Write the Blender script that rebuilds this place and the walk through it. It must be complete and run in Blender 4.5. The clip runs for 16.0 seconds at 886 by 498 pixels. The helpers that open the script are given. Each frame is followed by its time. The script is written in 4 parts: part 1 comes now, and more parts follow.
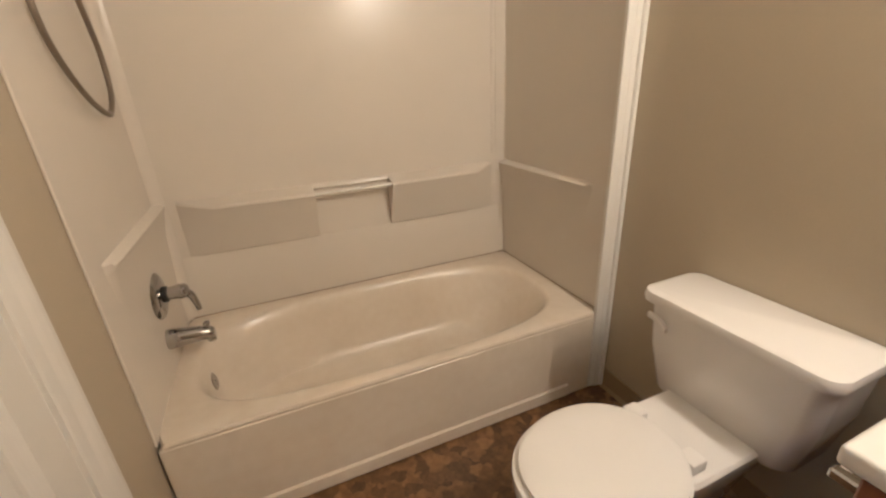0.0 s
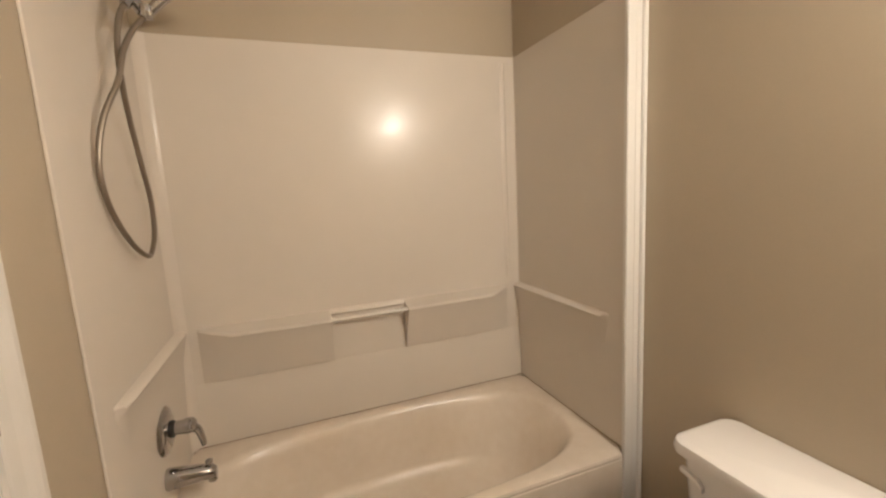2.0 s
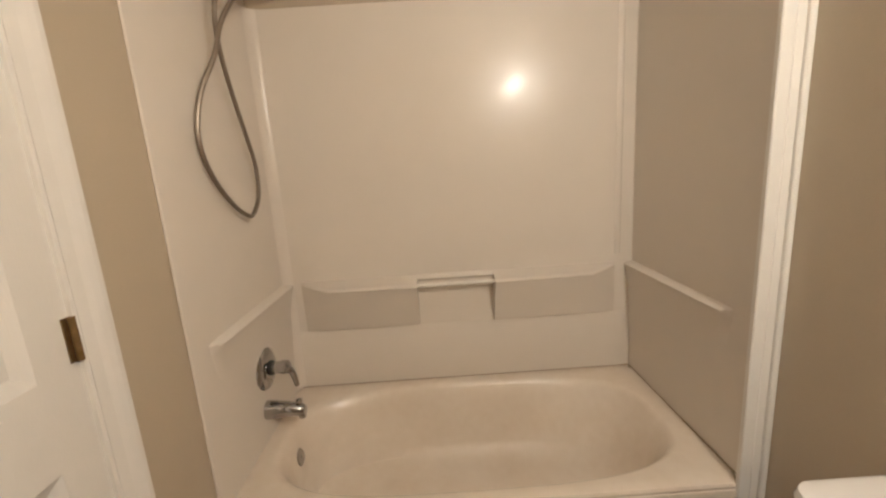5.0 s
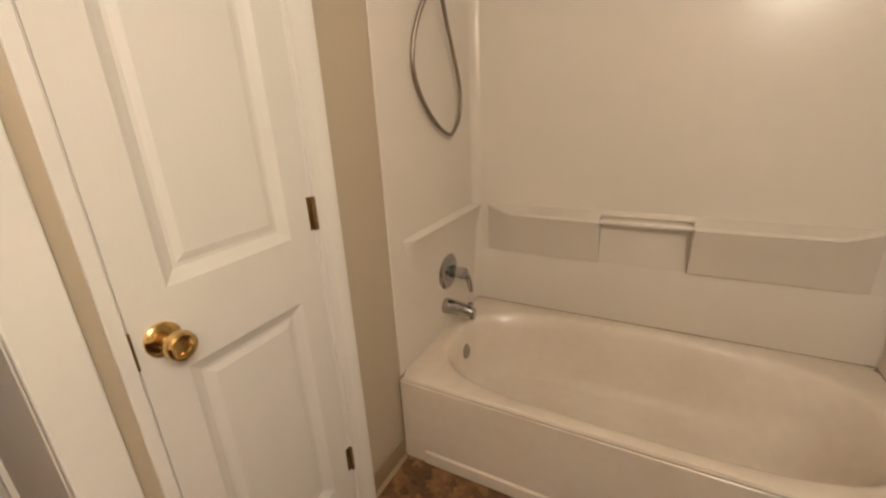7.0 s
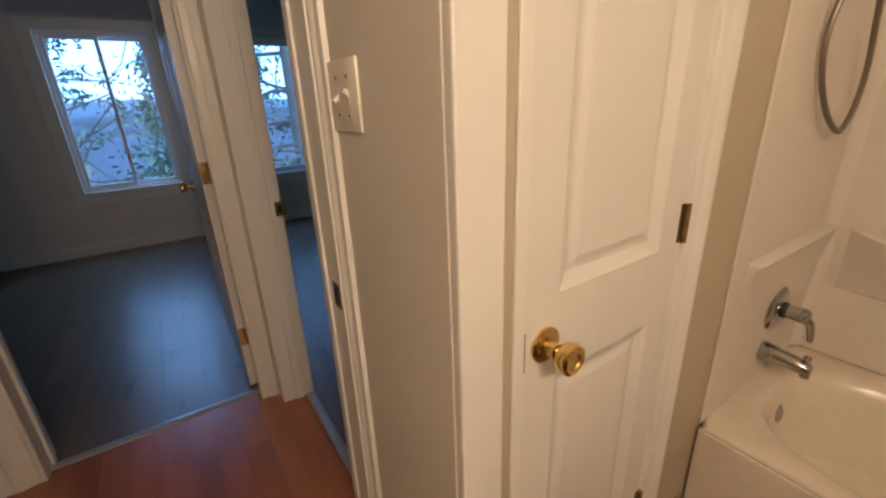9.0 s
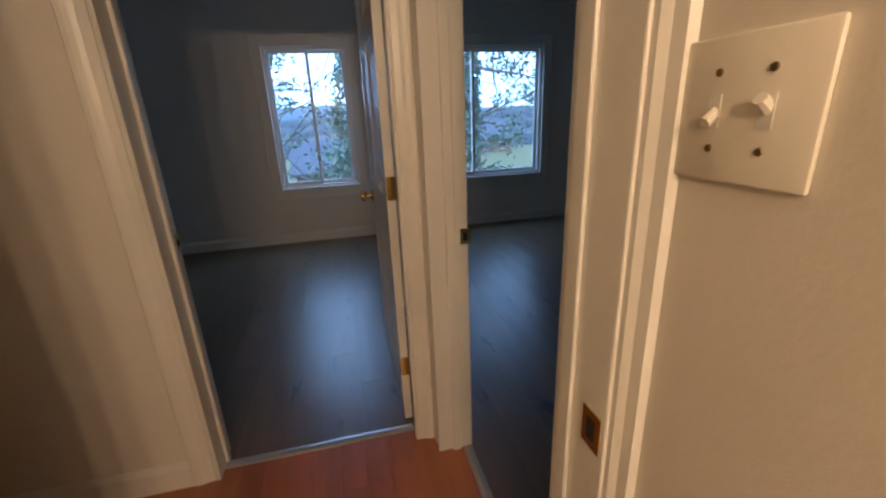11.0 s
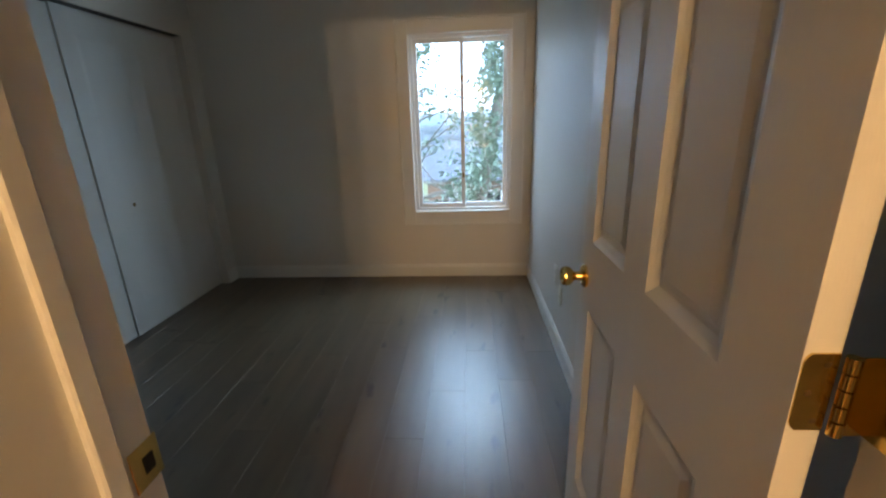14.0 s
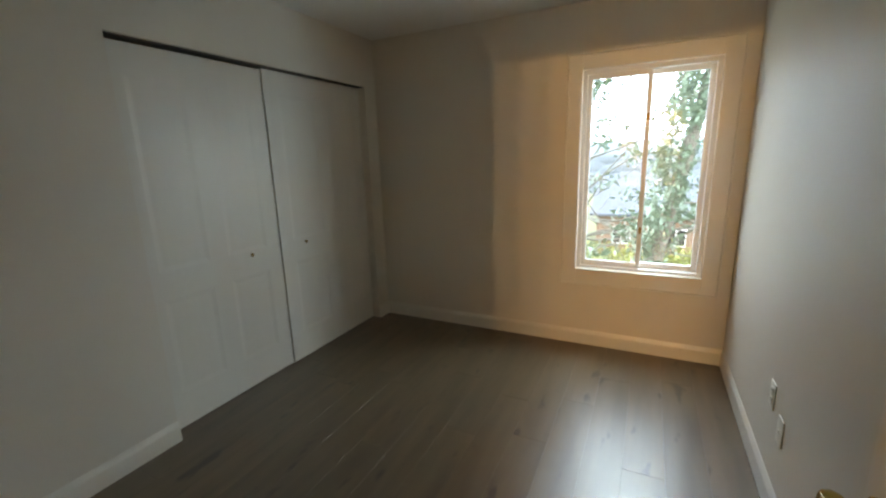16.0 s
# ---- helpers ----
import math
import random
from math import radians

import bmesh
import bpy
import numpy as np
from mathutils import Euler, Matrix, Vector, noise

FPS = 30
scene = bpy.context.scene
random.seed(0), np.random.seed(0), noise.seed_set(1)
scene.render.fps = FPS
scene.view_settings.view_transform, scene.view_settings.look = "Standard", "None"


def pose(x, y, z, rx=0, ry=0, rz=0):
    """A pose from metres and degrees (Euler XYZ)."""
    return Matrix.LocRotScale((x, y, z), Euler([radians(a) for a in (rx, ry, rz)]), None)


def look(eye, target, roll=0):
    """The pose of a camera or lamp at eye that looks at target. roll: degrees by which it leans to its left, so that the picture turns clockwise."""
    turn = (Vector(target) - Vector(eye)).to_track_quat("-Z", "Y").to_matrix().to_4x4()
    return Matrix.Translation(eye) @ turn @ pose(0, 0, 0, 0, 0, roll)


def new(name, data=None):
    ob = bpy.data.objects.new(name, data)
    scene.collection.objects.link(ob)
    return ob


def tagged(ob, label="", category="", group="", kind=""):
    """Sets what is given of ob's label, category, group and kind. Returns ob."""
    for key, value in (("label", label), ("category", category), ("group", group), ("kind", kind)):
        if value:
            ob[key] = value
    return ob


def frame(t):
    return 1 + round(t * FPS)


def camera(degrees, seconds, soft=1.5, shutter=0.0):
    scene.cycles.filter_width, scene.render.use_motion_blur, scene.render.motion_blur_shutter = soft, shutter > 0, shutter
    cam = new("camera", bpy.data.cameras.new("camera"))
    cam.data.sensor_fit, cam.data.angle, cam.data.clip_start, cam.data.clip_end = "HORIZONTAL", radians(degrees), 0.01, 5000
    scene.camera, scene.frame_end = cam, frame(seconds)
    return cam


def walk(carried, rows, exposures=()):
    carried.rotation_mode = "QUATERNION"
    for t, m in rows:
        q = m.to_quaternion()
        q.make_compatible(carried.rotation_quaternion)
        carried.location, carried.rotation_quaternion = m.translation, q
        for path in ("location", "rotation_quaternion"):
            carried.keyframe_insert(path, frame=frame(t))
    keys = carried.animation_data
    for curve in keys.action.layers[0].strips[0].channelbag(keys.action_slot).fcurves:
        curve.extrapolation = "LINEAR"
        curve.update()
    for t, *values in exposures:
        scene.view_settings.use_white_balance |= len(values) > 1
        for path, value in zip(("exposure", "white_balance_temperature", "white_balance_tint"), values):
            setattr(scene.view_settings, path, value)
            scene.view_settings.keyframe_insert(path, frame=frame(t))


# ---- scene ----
cam = camera(94.1, 16.0, 2.3)
PATH = [
    (0, (0.418, -1.065, 1.237), (1.126, 0.647, 0.485), -2.8),
    (0.5, (0.41, -1.07, 1.275), (1.115, 0.689, 0.637), -2.9),
    (1, (0.43, -1.068, 1.302), (1.121, 0.738, 0.794), -3.0),
    (1.5, (0.454, -1.068, 1.321), (1.132, 0.776, 0.944), -3.2),
    (2, (0.449, -1.063, 1.345), (1.136, 0.794, 1.062), -3.1),
    (2.5, (0.456, -1.07, 1.356), (1.119, 0.803, 1.131), -3.2),
    (3, (0.467, -1.077, 1.362), (1.089, 0.812, 1.142), -3.1),
    (3.5, (0.483, -1.079, 1.336), (1.019, 0.832, 1.093), -3.1),
    (6, (0.791, -0.966, 1.321), (0.347, 0.91, 0.788), -3.4),
    (6.5, (0.803, -1.004, 1.313), (0.124, 0.779, 0.714), -2.8),
    (7, (0.776, -1.032, 1.302), (-0.123, 0.628, 0.641), -2.7),
    (7.5, (0.736, -1.072, 1.305), (-0.371, 0.44, 0.606), -2.4),
    (8, (0.661, -1.108, 1.31), (-0.623, 0.253, 0.603), -2.2),
    (8.5, (0.531, -1.131, 1.312), (-0.913, 0.066, 0.617), -2.2),
    (9, (0.416, -1.166, 1.319), (-1.156, -0.133, 0.64), -2.3),
    (9.5, (0.327, -1.177, 1.323), (-1.355, -0.319, 0.663), -2.5),
    (10, (0.218, -1.164, 1.334), (-1.55, -0.488, 0.689), -2.8),
    (10.2, (0.169, -1.157, 1.34), (-1.626, -0.549, 0.701), -2.9),
    (12.5, (-0.516, -1.309, 1.339), (-2.394, -1.047, 0.705), -1.0),
    (13, (-0.769, -1.278, 1.325), (-2.664, -1.115, 0.708), -1.3),
    (13.5, (-0.959, -1.312, 1.326), (-2.865, -1.283, 0.718), -1.4),
    (14, (-1.191, -1.375, 1.343), (-3.099, -1.507, 0.758), -1.9),
    (14.5, (-1.325, -1.381, 1.364), (-3.223, -1.7, 0.819), -2.1),
    (15, (-1.473, -1.36, 1.397), (-3.337, -1.876, 0.888), -2.2),
    (15.5, (-1.548, -1.364, 1.422), (-3.356, -2.071, 0.943), -2.0),
    (16, (-1.584, -1.389, 1.46), (-3.33, -2.263, 1.024), -1.8),
]
# seconds, stops, kelvin, tint of the camera's own exposure and white balance
EXPOSURES = [(0, -0.05, 4620, 14), (6.0, -0.1, 4520, 13), (8.0, -0.2, 4950, 15), (9.5, -0.3, 5300, 21), (10.2, -0.3, 5500, 21), (12.5, 0.95, 6300, 20), (13.5, 1.0, 6800, 16), (14.5, 1.45, 8500, 20), (16.0, 1.65, 11000, 21)]
walk(cam, [(t, look(eye, target, roll)) for t, eye, target, roll in PATH], EXPOSURES)
SKY_STRENGTH = 0.12
CLOUD_COLOR = (16.5, 29.0, 47.0, 1)
SKY_WATTS = 29.0
LAMP_COLOR = (1.0, 0.71, 0.385)
LAMP_WATTS = 66.0
BULB_GLOW = 40.0

# ---- daylight ----
world = bpy.data.worlds.new("overcast_sky")
scene.world = world
world.use_nodes = True
wn, wl = world.node_tree.nodes, world.node_tree.links
sky = wn.new("ShaderNodeTexSky")
sky.sky_type, sky.sun_disc = "NISHITA", False
sky.sun_elevation, sky.sun_rotation = radians(28), radians(200)
sky.dust_density, sky.air_density, sky.ozone_density = 4.0, 1.5, 1.0
cloud = wn.new("ShaderNodeMixRGB")
cloud.inputs[0].default_value = 0.75
cloud.inputs[2].default_value = CLOUD_COLOR
wl.new(sky.outputs[0], cloud.inputs[1])
wl.new(cloud.outputs[0], wn["Background"].inputs[0])
wn["Background"].inputs[1].default_value = SKY_STRENGTH

sun_data = bpy.data.lights.new("sun", "SUN")
sun_data.energy, sun_data.angle, sun_data.color = 0.8, radians(15), (1.0, 0.95, 0.88)
sun = new("sun", sun_data)
sun.matrix_world = look((20, 12, 20), (0, 0, 0))


def window_sky(name, y, width):
    """An area lamp over the windows, outside, for the upper sky's light that falls through them."""
    d = bpy.data.lights.new(name, "AREA")
    d.shape, d.size, d.size_y, d.energy, d.color = "RECTANGLE", width, 1.25, SKY_WATTS * width, (0.38, 0.68, 1.0)
    new(name, d).matrix_world = look((-5.62, y, 2.80), (-3.4, y - 0.25, 1.9))


window_sky("sky_over_windows", -0.95, 1.7)
# added area lamp outside, standing in for northern sky, to brighten the closet slantwise
side = bpy.data.lights.new("closet_fill_lamp", "AREA")
side.shape, side.size, side.size_y, side.energy, side.color = "RECTANGLE", 0.30, 1.35, 9.5, (0.38, 0.68, 1.0)
new("closet_fill_lamp", side).matrix_world = look((-5.20, -0.66, 1.52), (-3.4, -3.3, 1.0))


# ---- materials ----
def mat(name, color, rough=0.5, metal=0.0, var=0.06, scale=6.0, fine=90.0, bump=0.05, spec=0.5, coat=0.0, stretch=(1, 1, 1), dark=None, rand=0.0, coat_rough=0.12):
    """A surface with a broad and a fine variation in tone, and a fine relief."""
    m = bpy.data.materials.new(name)
    m.use_nodes = True
    n, l = m.node_tree.nodes, m.node_tree.links
    b = n["Principled BSDF"]
    b.inputs["Roughness"].default_value = rough
    b.inputs["Metallic"].default_value = metal
    b.inputs["Specular IOR Level"].default_value = spec
    b.inputs["Coat Weight"].default_value = coat
    b.inputs["Coat Roughness"].default_value = coat_rough
    tc, mp = n.new("ShaderNodeTexCoord"), n.new("ShaderNodeMapping")
    mp.inputs["Scale"].default_value = stretch
    l.new(tc.outputs["Object"], mp.inputs["Vector"])
    broad, grain = n.new("ShaderNodeTexNoise"), n.new("ShaderNodeTexNoise")
    broad.inputs["Scale"].default_value, broad.inputs["Detail"].default_value = scale, 4
    grain.inputs["Scale"].default_value, grain.inputs["Detail"].default_value = fine, 3
    l.new(mp.outputs[0], broad.inputs["Vector"])
    l.new(mp.outputs[0], grain.inputs["Vector"])
    mix = n.new("ShaderNodeMixRGB")
    low = dark or tuple(c * (1 - 2.2 * var) for c in color)
    high = tuple(min(1, c * (1 + var)) for c in color)
    mix.inputs[1].default_value, mix.inputs[2].default_value = (*low, 1), (*high, 1)
    blend = n.new("ShaderNodeMath")
    blend.operation = "MULTIPLY_ADD"
    blend.inputs[1].default_value, blend.inputs[2].default_value = 0.35, 0.0
    l.new(grain.outputs[0], blend.inputs[0])
    add = n.new("ShaderNodeMath")
    add.operation = "MULTIPLY_ADD"
    add.inputs[1].default_value = 0.75
    l.new(broad.outputs[0], add.inputs[0])
    l.new(blend.outputs[0], add.inputs[2])
    l.new(add.outputs[0], mix.inputs[0])
    out = mix.outputs[0]
    if rand:
        info, hsv, rr = n.new("ShaderNodeObjectInfo"), n.new("ShaderNodeHueSaturation"), n.new("ShaderNodeMapRange")
        rr.inputs["To Min"].default_value, rr.inputs["To Max"].default_value = 1 - rand, 1 + rand
        l.new(info.outputs["Random"], rr.inputs["Value"])
        l.new(rr.outputs[0], hsv.inputs["Value"])
        l.new(out, hsv.inputs["Color"])
        out = hsv.outputs[0]
    l.new(out, b.inputs["Base Color"])
    if bump:
        bp = n.new("ShaderNodeBump")
        bp.inputs["Strength"].default_value, bp.inputs["Distance"].default_value = bump, 0.004
        l.new(grain.outputs[0], bp.inputs["Height"])
        l.new(bp.outputs[0], b.inputs["Normal"])
    return m


def wood_floor(name, light, dark, knot, rough, rand, streak=1.0, seed=0.0):
    """Boards with long grain along x, darker smudged knots and a tone of their own for each board."""
    m = bpy.data.materials.new(name)
    m.use_nodes = True
    n, l = m.node_tree.nodes, m.node_tree.links
    b = n["Principled BSDF"]
    tc, info = n.new("ShaderNodeTexCoord"), n.new("ShaderNodeObjectInfo")
    shift = n.new("ShaderNodeVectorMath")
    shift.operation = "MULTIPLY_ADD"
    shift.inputs[1].default_value = (37.0, 19.0, 11.0)
    l.new(info.outputs["Random"], shift.inputs[0])
    l.new(tc.outputs["Object"], shift.inputs[2])

    def noise_at(sc, detail, vec):
        mp, t = n.new("ShaderNodeMapping"), n.new("ShaderNodeTexNoise")
        mp.inputs["Scale"].default_value = vec
        t.inputs["Scale"].default_value, t.inputs["Detail"].default_value = sc, detail
        l.new(shift.outputs[0], mp.inputs["Vector"])
        l.new(mp.outputs[0], t.inputs["Vector"])
        return t

    grain = noise_at(3.5, 3, (0.5, 3.4, 1))
    smudge = noise_at(3.2, 2, (1.3, 3.4, 1))
    ramp = n.new("ShaderNodeValToRGB")
    ramp.color_ramp.elements[0].position, ramp.color_ramp.elements[0].color = 0.25, (*dark, 1)
    ramp.color_ramp.elements[1].position, ramp.color_ramp.elements[1].color = 0.75, (*light, 1)
    l.new(grain.outputs[0], ramp.inputs[0])
    kr = n.new("ShaderNodeValToRGB")
    kr.color_ramp.elements[0].position, kr.color_ramp.elements[0].color = 0.25, (1, 1, 1, 1)
    kr.color_ramp.elements[1].position, kr.color_ramp.elements[1].color = 0.37, (0, 0, 0, 1)
    kr.color_ramp.interpolation = "EASE"
    l.new(smudge.outputs[0], kr.inputs[0])
    fac = n.new("ShaderNodeMath")
    fac.operation = "MULTIPLY"
    fac.inputs[1].default_value = streak
    l.new(kr.outputs[0], fac.inputs[0])
    mix = n.new("ShaderNodeMixRGB")
    l.new(fac.outputs[0], mix.inputs[0])
    l.new(ramp.outputs[0], mix.inputs[1])
    mix.inputs[2].default_value = (*knot, 1)
    hsv, rr = n.new("ShaderNodeHueSaturation"), n.new("ShaderNodeMapRange")
    rr.inputs["To Min"].default_value, rr.inputs["To Max"].default_value = 1 - rand, 1 + rand
    l.new(info.outputs["Random"], rr.inputs["Value"])
    l.new(rr.outputs[0], hsv.inputs["Value"])
    l.new(mix.outputs[0], hsv.inputs["Color"])
    l.new(hsv.outputs[0], b.inputs["Base Color"])
    rm = n.new("ShaderNodeMapRange")
    rm.inputs["To Min"].default_value, rm.inputs["To Max"].default_value = rough - 0.05, rough + 0.06
    l.new(grain.outputs[0], rm.inputs["Value"])
    l.new(rm.outputs[0], b.inputs["Roughness"])
    b.inputs["Specular IOR Level"].default_value = 0.9
    bp = n.new("ShaderNodeBump")
    bp.inputs["Strength"].default_value, bp.inputs["Distance"].default_value = 0.012, 0.002
    l.new(grain.outputs[0], bp.inputs["Height"])
    l.new(bp.outputs[0], b.inputs["Normal"])
    return m


def vinyl_floor(name):
    """Brown sheet vinyl: mottled slate-like patches with dark and ochre flecks."""
    m = bpy.data.materials.new(name)
    m.use_nodes = True
    n, l = m.node_tree.nodes, m.node_tree.links
    b = n["Principled BSDF"]
    b.inputs["Roughness"].default_value = 0.42
    tc, warp, vor = n.new("ShaderNodeTexCoord"), n.new("ShaderNodeTexNoise"), n.new("ShaderNodeTexVoronoi")
    warp.inputs["Scale"].default_value, warp.inputs["Detail"].default_value = 22, 5
    add = n.new("ShaderNodeVectorMath")
    add.operation = "MULTIPLY_ADD"
    add.inputs[1].default_value = (0.07, 0.07, 0.0)
    l.new(tc.outputs["Object"], warp.inputs["Vector"])
    l.new(warp.outputs["Color"], add.inputs[0])
    l.new(tc.outputs["Object"], add.inputs[2])
    vor.inputs["Scale"].default_value = 26
    l.new(add.outputs[0], vor.inputs["Vector"])
    ramp = n.new("ShaderNodeValToRGB")
    e = ramp.color_ramp.elements
    e[0].position, e[0].color = 0.15, (0.045, 0.024, 0.012, 1)
    e[1].position, e[1].color = 0.85, (0.30, 0.165, 0.060, 1)
    mid = ramp.color_ramp.elements.new(0.5)
    mid.color = (0.15, 0.078, 0.030, 1)
    sep = n.new("ShaderNodeSeparateColor")
    l.new(vor.outputs["Color"], sep.inputs[0])
    fine = n.new("ShaderNodeTexNoise")
    fine.inputs["Scale"].default_value, fine.inputs["Detail"].default_value = 45, 6
    l.new(tc.outputs["Object"], fine.inputs["Vector"])
    ma = n.new("ShaderNodeMath")
    ma.operation = "MULTIPLY_ADD"
    ma.inputs[1].default_value = 0.45
    half = n.new("ShaderNodeMath")
    half.operation = "MULTIPLY"
    half.inputs[1].default_value = 0.55
    l.new(fine.outputs[0], half.inputs[0])
    l.new(sep.outputs[0], ma.inputs[0])
    l.new(half.outputs[0], ma.inputs[2])
    l.new(ma.outputs[0], ramp.inputs[0])
    l.new(ramp.outputs[0], b.inputs["Base Color"])
    bp = n.new("ShaderNodeBump")
    bp.inputs["Strength"].default_value, bp.inputs["Distance"].default_value = 0.2, 0.002
    l.new(ma.outputs[0], bp.inputs["Height"])
    l.new(bp.outputs[0], b.inputs["Normal"])
    return m


M_BATH = mat("beige_wall_paint", (0.455, 0.388, 0.275), 0.42, var=0.04, scale=2.5, fine=160, bump=0.10)
M_WALL = mat("pale_grey_wall_paint", (0.69, 0.645, 0.575), 0.5, var=0.035, scale=2.0, fine=170, bump=0.12)
M_CEIL = mat("white_ceiling_paint", (0.74, 0.73, 0.70), 0.8, var=0.03, scale=3, fine=120, bump=0.3)
M_TRIM = mat("white_trim_paint", (0.73, 0.705, 0.65), 0.33, var=0.035, scale=5, fine=60, bump=0.06)
M_DOOR = mat("white_door_paint", (0.70, 0.675, 0.62), 0.36, var=0.03, scale=4, fine=120, bump=0.10, stretch=(3, 3, 0.6))
M_ACRYL = mat("cream_fibreglass", (0.69, 0.635, 0.55), 0.26, var=0.02, scale=2.5, fine=14, bump=0.05, spec=0.35, coat=0.06, coat_rough=0.1)
M_TUB = mat("cream_tub_enamel", (0.76, 0.70, 0.60), 0.27, var=0.04, scale=3, fine=25, bump=0.02, coat=0.1, dark=(0.60, 0.50, 0.37))
M_CERAM = mat("white_glazed_ceramic", (0.80, 0.77, 0.73), 0.12, var=0.015, scale=5, fine=30, bump=0.01, coat=0.5)
M_SEAT = mat("white_seat_plastic", (0.80, 0.77, 0.73), 0.25, var=0.015, bump=0.02)
# base colour darkened to stand in for reflections of a darker room
M_CHROME = mat("chrome", (0.46, 0.45, 0.44), 0.06, 1.0, var=0.05, bump=0.01)
M_HOSE = mat("ribbed_metal_hose", (0.24, 0.20, 0.15), 0.38, 0.6, var=0.1, bump=0.0)
M_BLACK = mat("black_rubber", (0.015, 0.015, 0.015), 0.5, var=0.1, bump=0.05)
M_BRASS = mat("polished_brass", (0.72, 0.51, 0.17), 0.16, 1.0, var=0.08, scale=12, bump=0.02)
M_OLDBRASS = mat("tarnished_brass", (0.30, 0.20, 0.08), 0.4, 0.9, var=0.25, scale=40, bump=0.1)
M_PLATE = mat("almond_plastic", (0.76, 0.72, 0.63), 0.3, var=0.02, bump=0.02)
# near-black colour for the shade in latch holes, outlet slots and house windows
M_DARK = mat("near_black_shade", (0.012, 0.011, 0.010), 0.8, var=0.2, bump=0.0)
M_CAULK = mat("old_caulk", (0.36, 0.28, 0.19), 0.7, var=0.3, scale=25, bump=0.1)
M_COVE = mat("tan_vinyl_base", (0.30, 0.22, 0.12), 0.45, var=0.08, scale=8, bump=0.05)
M_WOOD = mat("red_brown_cabinet_wood", (0.22, 0.085, 0.035), 0.4, var=0.2, scale=5, fine=50, bump=0.08, stretch=(6, 6, 0.5))
M_COUNTER = mat("white_laminate_counter", (0.78, 0.75, 0.70), 0.3, var=0.03, bump=0.02)
M_LAM = wood_floor("grey_brown_laminate", (0.150, 0.104, 0.064), (0.094, 0.062, 0.037), (0.028, 0.018, 0.012), 0.33, 0.10, 0.8)
M_RED = wood_floor("red_hardwood", (0.40, 0.13, 0.045), (0.26, 0.075, 0.025), (0.18, 0.05, 0.02), 0.3, 0.16, 0.3)
M_VINYL = vinyl_floor("brown_sheet_vinyl")
M_THRESH = mat("grey_threshold_strip", (0.42, 0.42, 0.42), 0.35, 0.5, var=0.1, bump=0.05)
M_FRAME = mat("white_vinyl_frame", (0.78, 0.78, 0.77), 0.35, var=0.02, bump=0.02)
M_TRACK = mat("dark_bronze_track", (0.03, 0.025, 0.02), 0.5, 0.3, var=0.2, bump=0.05)


def glass(name, tint=(1, 1, 1), rough=0.0):
    m = bpy.data.materials.new(name)
    m.use_nodes = True
    b = m.node_tree.nodes["Principled BSDF"]
    b.inputs["Base Color"].default_value = (*tint, 1)
    b.inputs["Transmission Weight"].default_value = 1.0
    b.inputs["Roughness"].default_value = rough
    b.inputs["IOR"].default_value = 1.45
    return m


M_GLASS = glass("window_glass", (0.97, 0.99, 0.99))
M_ROD = mat("clear_acrylic_rod", (0.74, 0.70, 0.62), 0.08, var=0.03, bump=0.0, coat=0.6)


def glow(name, color, strength):
    m = bpy.data.materials.new(name)
    m.use_nodes = True
    b = m.node_tree.nodes["Principled BSDF"]
    b.inputs["Emission Color"].default_value, b.inputs["Emission Strength"].default_value = (*color, 1), strength
    b.inputs["Base Color"].default_value = (0.8, 0.7, 0.6, 1)
    return m


# ---- building helpers ----
def add_box(bm, lo, hi, bevel=0.0, seg=1):
    r = bmesh.ops.create_cube(bm, size=1)
    vs = r["verts"]
    c = [(a + b) / 2 for a, b in zip(lo, hi)]
    d = [abs(b - a) for a, b in zip(lo, hi)]
    for v in vs:
        v.co = Vector((c[0] + v.co.x * d[0], c[1] + v.co.y * d[1], c[2] + v.co.z * d[2]))
    if bevel:
        es = list({e for v in vs for e in v.link_edges})
        bmesh.ops.bevel(bm, geom=es, offset=bevel, segments=seg, affect="EDGES", profile=0.5)
    return bm


def boxes(*items):
    bm = bmesh.new()
    for it in items:
        add_box(bm, *it)
    return bm


def add_lathe(bm, profile, m, n=28):
    """profile: (radius, height) pairs turned about z, laid at the pose m."""
    rings = []
    for r, h in profile:
        rings.append([bm.verts.new(m @ Vector((r * math.cos(2 * math.pi * k / n), r * math.sin(2 * math.pi * k / n), h))) for k in range(n)])
    for a, b in zip(rings, rings[1:]):
        for k in range(n):
            bm.faces.new((a[k], a[(k + 1) % n], b[(k + 1) % n], b[k]))
    for ring in (rings[0], rings[-1]):
        bm.faces.new(ring)
    return bm


def lathe(profile, m, n=28):
    bm = add_lathe(bmesh.new(), profile, m, n)
    bmesh.ops.recalc_face_normals(bm, faces=bm.faces)
    return bm


def prism(points, axis, lo, hi, bm=None):
    """A closed outline of (u, v), pushed along an axis from lo to hi. u, v: the other two axes in order."""
    bm = bm or bmesh.new()

    def at(u, v, w):
        return {"x": (w, u, v), "y": (u, w, v), "z": (u, v, w)}[axis]
    a = [bm.verts.new(at(u, v, lo)) for u, v in points]
    b = [bm.verts.new(at(u, v, hi)) for u, v in points]
    n = len(points)
    bm.faces.new(a), bm.faces.new(b)
    for k in range(n):
        bm.faces.new((a[k], a[(k + 1) % n], b[(k + 1) % n], b[k]))
    bmesh.ops.recalc_face_normals(bm, faces=bm.faces)
    return bm


